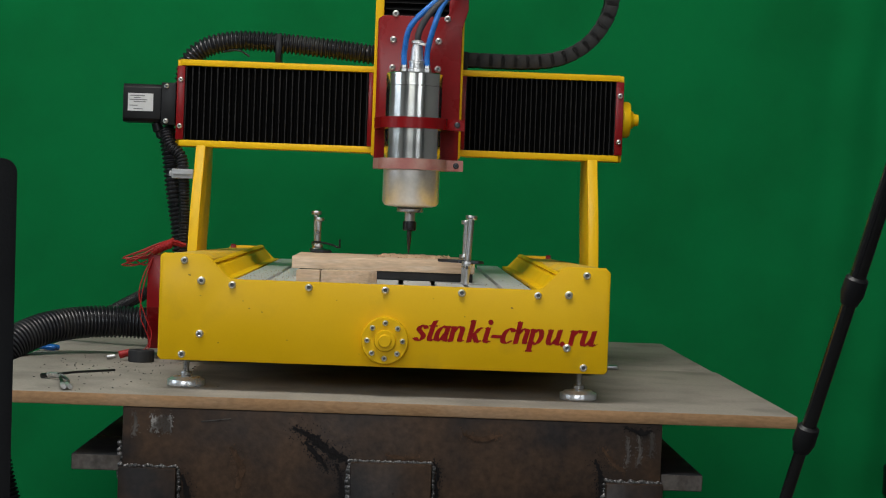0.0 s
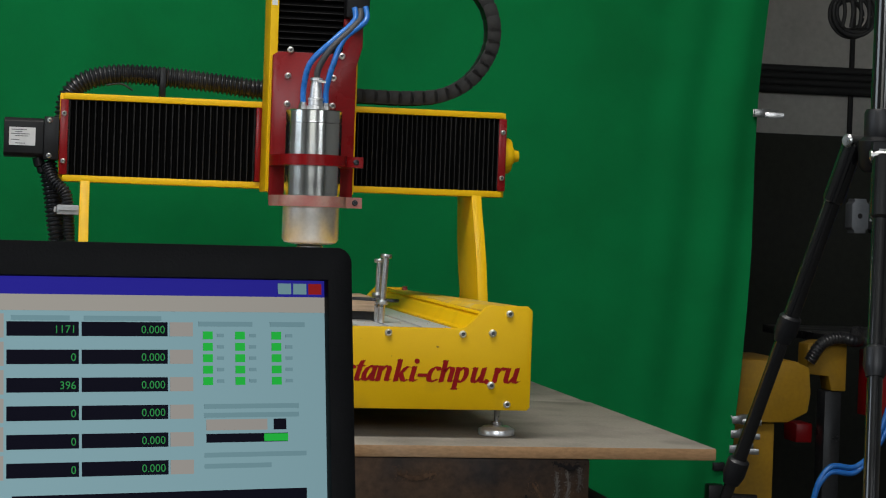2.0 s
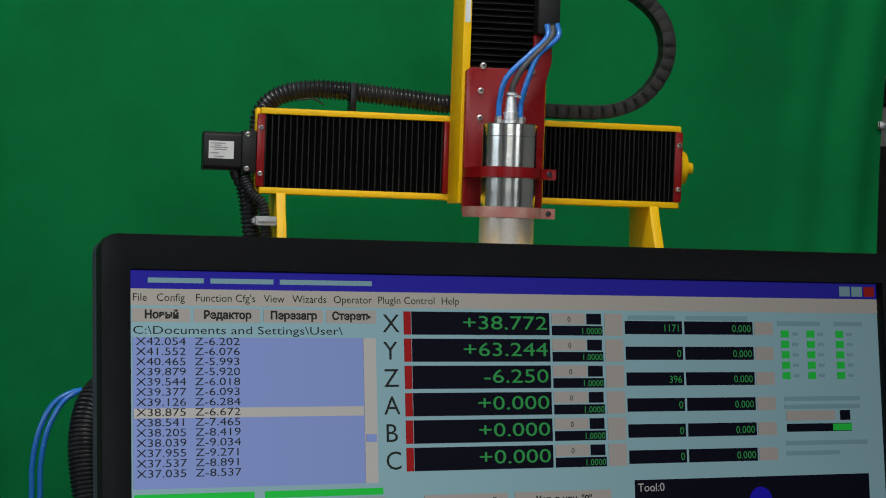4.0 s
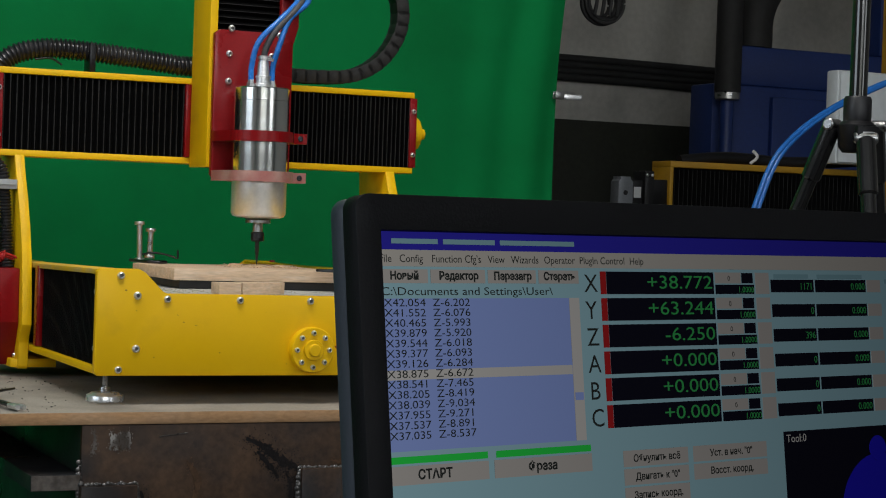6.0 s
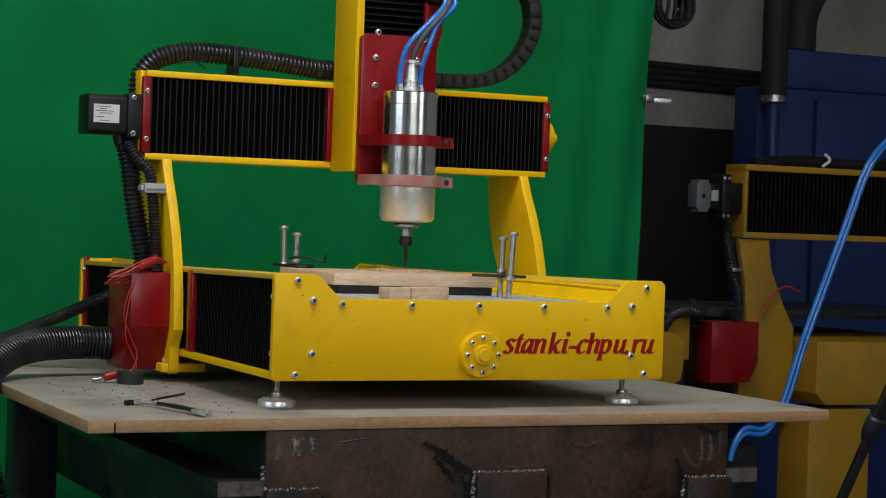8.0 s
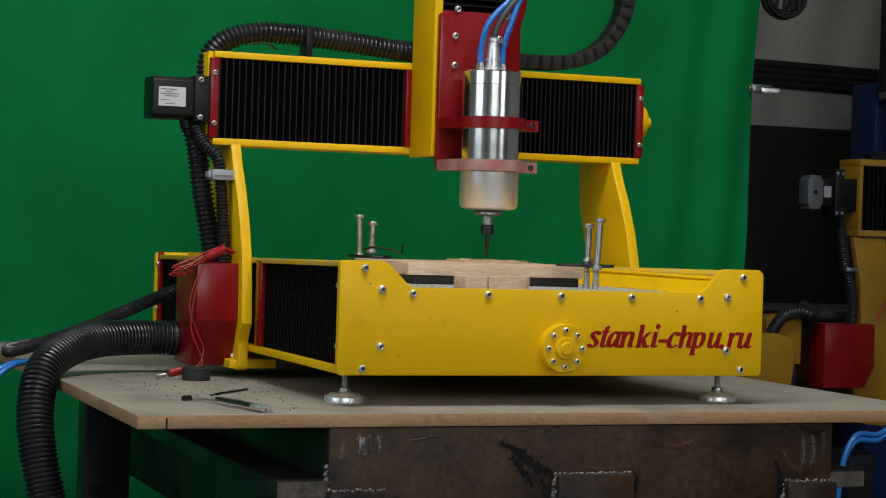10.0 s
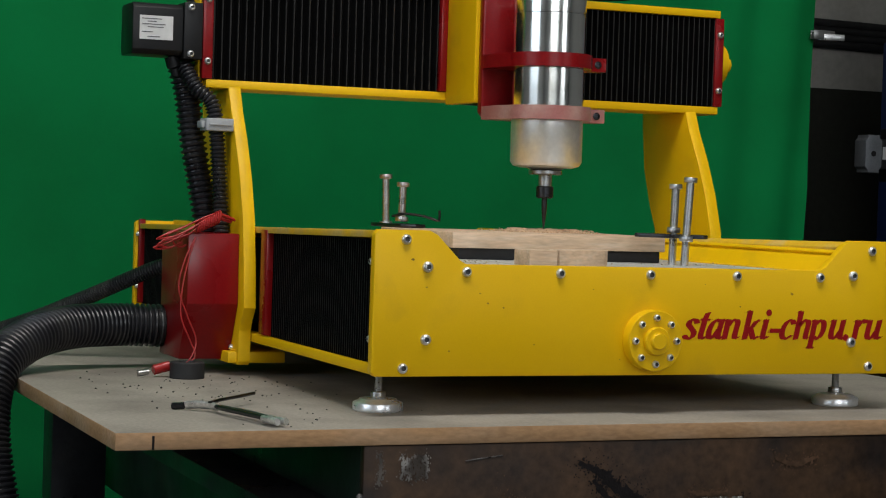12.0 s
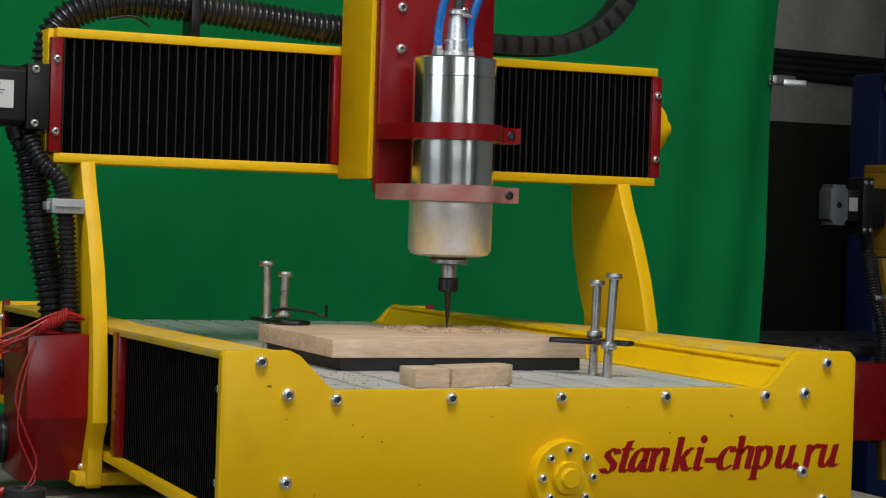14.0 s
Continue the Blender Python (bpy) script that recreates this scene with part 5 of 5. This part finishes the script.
for p0, p1 in ((10, 218), (236, 442)):
    area("status_lamp", col(p0), col(p1), 0.0960, 0.0990, scr_lamp, 2)
    area("button", col(p0 - 4), col(p1 + 2), 0.1000, 0.1080, scr_btn)
write("СТАРТ", col(105), 0.1058, 0.0056, scr_ink, align="CENTER", bold=0.0002)
write("Фреза", col(335), 0.1058, 0.0056, scr_ink, align="CENTER", bold=0.0002)
ROWS = (("X", "+38.772"), ("Y", "+63.244"), ("Z", "-6.250"), ("A", "+0.000"), ("B", "+0.000"), ("C", "+0.000"))
for i, (axis, value) in enumerate(ROWS):
    v = 0.0165 + 0.0124 * i
    write(axis, col(446), v + 0.0096, 0.0118, scr_ink)
    area("axis_button", col(484), col(497), v, v + 0.0106, scr_red)
    area("readout", col(498), col(742), v, v + 0.0106, scr_black)
    write(value, col(738), v + 0.0080, 0.0090, scr_green, align="RIGHT", width=1.5)
    area("zero_button", col(746), col(806), v, v + 0.0054, scr_btn)
    write("0", col(776), v + 0.0042, 0.0036, scr_ink, align="CENTER")
    area("axis_lamp", col(808), col(834), v + 0.0002, v + 0.0053, scr_black)
    area("scale_readout", col(746), col(836), v + 0.0060, v + 0.0106, scr_black)
    write("1.0000", col(834), v + 0.0099, 0.0042, scr_green, align="RIGHT")
    area("home_button", col(840), col(872), v, v + 0.0106, scr_btn)
    area("speed_readout", col(876), col(978), v + 0.0034, v + 0.0098, scr_black)
    write(("1171", "0", "396", "0", "0", "0")[i], col(974), v + 0.0085, 0.0050, scr_green, align="RIGHT")
    area("offset_readout", col(982), col(1104), v + 0.0034, v + 0.0098, scr_black)
    write("0.000", col(1100), v + 0.0085, 0.0050, scr_green, align="RIGHT")
    area("button", col(1107), col(1140), v + 0.0034, v + 0.0098, scr_btn)
for i in range(5):
    for p in (1154, 1200, 1252):
        v = 0.0240 + 0.0052 * i
        area("input_lamp", col(p), col(p + 14), v, v + 0.0036, scr_lamp, 2)
        area("input_tag", col(p + 20), col(p + 30), v + 0.001, v + 0.0026, scr_dim, 2)
for p0, p1, v in ((882, 965, 0.0172), (985, 1095, 0.0172), (1148, 1225, 0.0195), (1250, 1300, 0.0195), (1155, 1290, 0.0570), (1155, 1290, 0.0610), (1155, 1300, 0.0790), (1155, 1250, 0.0840)):
    area("caption_line", col(p0), col(p1), v, v + 0.0022, scr_dim, 2)
area("button", col(1158), col(1245), 0.0640, 0.0690, scr_btn)
area("axis_lamp", col(1254), col(1272), 0.0640, 0.0690, scr_black)
area("readout", col(1158), col(1274), 0.0705, 0.0745, scr_black)
area("readout_level", col(1240), col(1274), 0.0708, 0.0742, scr_lamp, 2)
for body, p0, p1, v in (("Обнулить всё", 514, 660, 0.1000), ("Уст. в нач. \"0\"", 672, 842, 0.1000), ("Двигать к \"0\"", 514, 660, 0.1085), ("Восст. коорд.", 672, 842, 0.1085), ("Запись коорд.", 514, 660, 0.1170)):
    area("button", col(p0), col(p1), v, v + 0.0075, scr_btn)
    write(body, (col(p0) + col(p1)) / 2, v + 0.0053, 0.0046, scr_ink, align="CENTER", bold=0.0001)
area("tool_view", col(884), col(1300), 0.0960, 0.2300, scr_black)
write("Tool:0", col(888), 0.1015, 0.0056, scr_white)
bm = turned([(0.030, 0), (0.030, 0.0002)], (col(1105), -0.0006, -0.140), (0, -1, 0), 40)
mpart("tool_drawing", bm, scr_tool, screen)
mpart("tool_drawing", turned([(0.0065, 0), (0.0065, 0.0002)], (col(1105), -0.0007, -0.1075), (0, -1, 0), 24), scr_tool, screen)

DESK_Z = -0.155
mc = monitor.matrix_world @ Vector((SW / 2, 0.05, -SH))
desk = thing("operator_desk", (mc.x, mc.y, FLOOR_Z), "plain dark steel pedestal under the monitor", "desk")
part("top", box(mc.x - 0.22, mc.x + 0.22, mc.y - 0.10, mc.y + 0.14, DESK_Z - 0.02, DESK_Z, 0.002), BEZEL_SIDE, desk)
part("pedestal", box(mc.x - 0.12, mc.x + 0.12, mc.y - 0.04, mc.y + 0.10, FLOOR_Z, DESK_Z - 0.02, 0.002), BEZEL_SIDE, desk)
part("stand_foot", turned([(0.11, 0), (0.11, 0.006), (0.09, 0.012), (0.03, 0.014), (0.03, 0.045)], (mc.x, mc.y + 0.02, DESK_Z), seg=36), BEZEL_SIDE, desk)

# ---- far side of the hall ----
far = thing("far_router", (1.95, 1.9, FLOOR_Z), "second yellow milling machine with black bellows, half hidden", "milling machine")
FY = 1.76
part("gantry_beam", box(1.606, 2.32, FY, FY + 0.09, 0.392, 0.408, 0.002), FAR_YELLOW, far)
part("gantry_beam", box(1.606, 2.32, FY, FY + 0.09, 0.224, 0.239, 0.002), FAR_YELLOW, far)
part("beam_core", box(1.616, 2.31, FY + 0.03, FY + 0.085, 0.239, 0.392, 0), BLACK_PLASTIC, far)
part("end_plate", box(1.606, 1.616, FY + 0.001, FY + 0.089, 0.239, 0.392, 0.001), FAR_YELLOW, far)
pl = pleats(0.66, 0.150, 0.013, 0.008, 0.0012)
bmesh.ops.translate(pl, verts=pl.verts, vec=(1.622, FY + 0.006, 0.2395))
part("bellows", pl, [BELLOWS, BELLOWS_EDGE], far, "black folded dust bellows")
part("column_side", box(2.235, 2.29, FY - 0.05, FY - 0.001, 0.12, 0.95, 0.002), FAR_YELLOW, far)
MX = 1.448
mo = part("motor", prism([(MX - 0.013, 0.284), (MX + 0.015, 0.284), (MX + 0.015, 0.290), (MX + 0.021, 0.296), (MX + 0.021, 0.350), (MX + 0.015, 0.356), (MX + 0.015, 0.362), (MX - 0.013, 0.362), (MX - 0.013, 0.356), (MX - 0.019, 0.350), (MX - 0.019, 0.296), (MX - 0.013, 0.290)], "y", FY - 0.055, FY - 0.015, 0.001), FOOT, far, "bare metal motor end")
part("motor_eye", turned([(0.006, 0), (0.006, 0.0006)], (MX, FY - 0.0555, 0.323), (0, -1, 0), 14), BLACK_PLASTIC, mo)
part("motor_body", box(MX + 0.022, MX + 0.052, FY - 0.050, FY - 0.006, 0.292, 0.354, 0.003), BLACK_PLASTIC, mo)
part("motor_label", box(MX + 0.026, MX + 0.046, FY - 0.0508, FY - 0.0502, 0.312, 0.338, 0), CLIP_GREY, mo)
part("motor_mount", box(MX + 0.053, MX + 0.078, FY - 0.058, FY - 0.001, 0.266, 0.378, 0.003), BLACK_PLASTIC, mo)
part("mount_arm", box(MX + 0.079, 1.6055, FY + 0.010, FY + 0.080, 0.285, 0.360, 0.002), BLACK_PLASTIC, mo)
for bx in (MX + 0.058, MX + 0.072):
    for bz in (0.276, 0.368):
        piece("bolt", "tiny_dome2", lambda: dome_bolt(0.0040, 0.0018), BOLT_STEEL, mo, (bx, FY - 0.058, bz), (0, -1, 0))
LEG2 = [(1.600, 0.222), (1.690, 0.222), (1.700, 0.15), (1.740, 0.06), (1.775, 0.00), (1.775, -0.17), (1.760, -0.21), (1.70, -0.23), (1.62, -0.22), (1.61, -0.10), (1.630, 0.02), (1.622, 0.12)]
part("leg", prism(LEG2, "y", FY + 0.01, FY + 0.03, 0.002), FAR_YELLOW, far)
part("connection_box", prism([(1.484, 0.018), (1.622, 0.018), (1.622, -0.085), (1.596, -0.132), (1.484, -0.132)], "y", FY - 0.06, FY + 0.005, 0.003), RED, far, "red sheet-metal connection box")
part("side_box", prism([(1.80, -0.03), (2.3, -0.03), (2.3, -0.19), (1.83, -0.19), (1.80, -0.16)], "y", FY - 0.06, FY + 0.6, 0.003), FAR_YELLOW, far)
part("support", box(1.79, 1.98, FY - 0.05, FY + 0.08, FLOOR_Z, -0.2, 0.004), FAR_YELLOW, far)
part("cable_hose", tube([(1.545, FY - 0.01, 0.268), (1.552, FY - 0.03, 0.16), (1.570, FY - 0.04, 0.08), (1.575, FY - 0.03, 0.018)], 0.012, 12, rib=0.003, pitch=0.006), HOSE, far)
part("hose_clip", box(1.544, 1.578, FY - 0.05, FY - 0.02, 0.140, 0.150, 0.001), ZINC, far)
part("red_wire", tube([(1.66, FY - 0.01, 0.03), (1.69, FY - 0.012, 0.08), (1.73, FY - 0.012, 0.105), (1.78, FY - 0.01, 0.09)], 0.003, 8), RED_WIRE, far)
part("top_cable", tube([(1.66, FY + 0.05, 0.410), (1.80, FY + 0.05, 0.424), (2.0, FY + 0.05, 0.42), (2.28, FY + 0.05, 0.44)], 0.016, 12), BLACK_PLASTIC, far)
part("cable_tie", tube([(1.86, FY + 0.03, 0.412), (1.875, FY + 0.02, 0.430), (1.87, FY + 0.04, 0.448)], 0.004, 8), LABEL, far)
part("bed_plate", box(1.47, 2.4, FY + 0.1, FY + 0.6, 0.020, 0.040, 0.002), STEEL_DARK, far)
part("bed_bracket", prism([(1.345, 0.028), (1.372, 0.036), (1.440, 0.036), (1.440, -0.078), (1.405, -0.078), (1.398, -0.045), (1.345, -0.040)], "y", FY - 0.03, FY + 0.03, 0.003), FAR_YELLOW, far)
part("bracket_foot", box(1.395, 1.435, FY - 0.02, FY + 0.03, FLOOR_Z, -0.079, 0.003), STEEL_DARK, far)
part("control_box", box(1.900, 1.985, 2.20, 2.34, FLOOR_Z, -0.350, 0.010), BEZEL_SIDE, far, "grey drive box")
part("bed_hose", tube([(1.340, FY - 0.055, -0.01), (1.365, FY - 0.060, 0.030), (1.405, FY - 0.062, 0.046), (1.450, FY - 0.060, 0.040), (1.50, FY + 0.06, 0.055)], 0.014, 14, rib=0.0014, pitch=0.007), HOSE, far)
part("drive_box", box(1.352, 1.392, FY + 0.04, FY + 0.12, -0.205, -0.160, 0.004), RED, far, "red drive box")
enclosure = thing("control_enclosure", (2.15, 1.72, 0.420), "white plastic control enclosure on the far machine", "enclosure")
part("body", box(2.060, 2.230, 1.705, 1.755, 0.420, 0.660, 0.006), WHITE_BOX, enclosure)
part("lid", box(2.064, 2.226, 1.697, 1.7045, 0.424, 0.656, 0.003), WHITE_BOX, enclosure)

house = thing("machine_housing", (1.15, 1.5, FLOOR_Z), "dark yellow rounded machine housing behind the cloth", "machine")
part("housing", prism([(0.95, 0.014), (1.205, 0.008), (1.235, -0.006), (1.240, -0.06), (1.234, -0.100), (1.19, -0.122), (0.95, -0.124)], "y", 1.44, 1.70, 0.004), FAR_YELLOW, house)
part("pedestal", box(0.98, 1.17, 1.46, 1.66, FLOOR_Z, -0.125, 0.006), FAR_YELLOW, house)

blue = thing("blue_machine", (3.4, 3.3, FLOOR_Z), "large blue painted industrial machine against the wall", "machine")
part("body", box(2.78, 4.8, 3.42, 3.57, FLOOR_Z, 0.757, 0.01), BLUE_PAINT, blue)
part("upper_cabinet", box(2.90, 4.8, 3.44, 3.56, 0.7575, 0.90, 0.01), BLUE_PAINT, blue)
part("door_panel", box(3.02, 3.44, 3.395, 3.419, -0.2, 0.72, 0.004), BLUE_PAINT, blue)
part("door_panel", box(3.48, 4.3, 3.395, 3.419, -0.2, 0.72, 0.004), BLUE_PAINT, blue)
part("tower", box(3.52, 3.74, 3.45, 3.56, 0.9005, 2.2, 0.01), BLUE_PAINT, blue)
part("suction_pipe", rod((2.79, 3.34, 0.72), (2.79, 3.34, 2.2), 0.046, 24), RUBBER, blue, "fat black hose")
part("pipe_clamp", rod((2.79, 3.34, 0.692), (2.79, 3.34, 0.722), 0.044, 24, bevel=0.004), ZINC, blue)
part("pipe", rod((2.79, 3.34, 0.10), (2.79, 3.34, 0.692), 0.024, 20), BLUE_PAINT, blue)
part("suction_bend", tube([(3.00, 3.5, 0.90), (3.01, 3.5, 1.04), (3.09, 3.5, 1.19), (3.25, 3.45, 1.5)], 0.065, 20), RUBBER, blue)

for i in range(4):
    z = 0.795 + 0.024 * i
    whole("wall_pipe", tube([(0.8, 4.182, z + 0.025), (2.0, 4.182, z + 0.012), (2.9, 4.182, z + 0.010), (4.5, 4.182, z - 0.02)], 0.016, 10, 0.1), RUBBER, "black cable running along the plaster wall", "cable", group="cables on the wall")
whole("wall_strip", box(2.452, 2.468, 4.18, 4.196, DADO, 3.4, 0.002), RUBBER, "dark vertical conduit on the plaster wall", "conduit")
coil = thing("cable_coil", (1.555, 2.05, 0.82), "coil of black cable hanging from above", "cable")
for k in range(9):
    c, q = (0.056, 0.050, 0.056, 0.044, 0.053, 0.036, 0.054, 0.047, 0.040)[k], 0.006 * math.sin(k * 2.1)
    pts = [(1.555 + q + c * math.cos(a), 2.03 + 0.005 * k, 0.822 + q * 0.5 + c * math.sin(a)) for a in (2 * math.pi * i / 24 for i in range(25))]
    part("turn", tube(pts, 0.0048, 8), RUBBER, coil)
for k in range(4):
    part("strap", tube([(1.520 + 0.022 * k, 2.022, 0.786), (1.524 + 0.021 * k, 2.018, 0.822), (1.520 + 0.022 * k, 2.022, 0.858)], 0.0052, 8), RUBBER, coil)
part("hanger", tube([(1.555, 2.05, 0.876), (1.555, 2.05, 1.6), (1.555, 2.05, CEIL_Z)], 0.003, 8, 0.2), RUBBER, coil)
for k in range(2):
    o = 0.010 * k
    whole("hanging_air_tube", tube([(1.76, 1.0, 0.60), (1.638 + o, 1.0, 0.556), (1.521 + o, 1.0, 0.500), (1.435 + o, 1.0, 0.440), (1.381 + o, 1.0, 0.375), (1.330 + o, 1.0, 0.247), (1.241 + o, 1.0, 0.025), (1.197 + o, 1.0, -0.103), (1.158, 1.0, -0.166 + o), (1.10, 1.0, -0.172 + o), (1.07, 1.0, -0.25), (1.06, 1.0, -0.5), (1.07, 1.0, FLOOR_Z + 0.005)], 0.0055, 10), BLUE_TUBE, "blue plastic air tube hanging beside the far machine", "tube", group="blue air tubes")
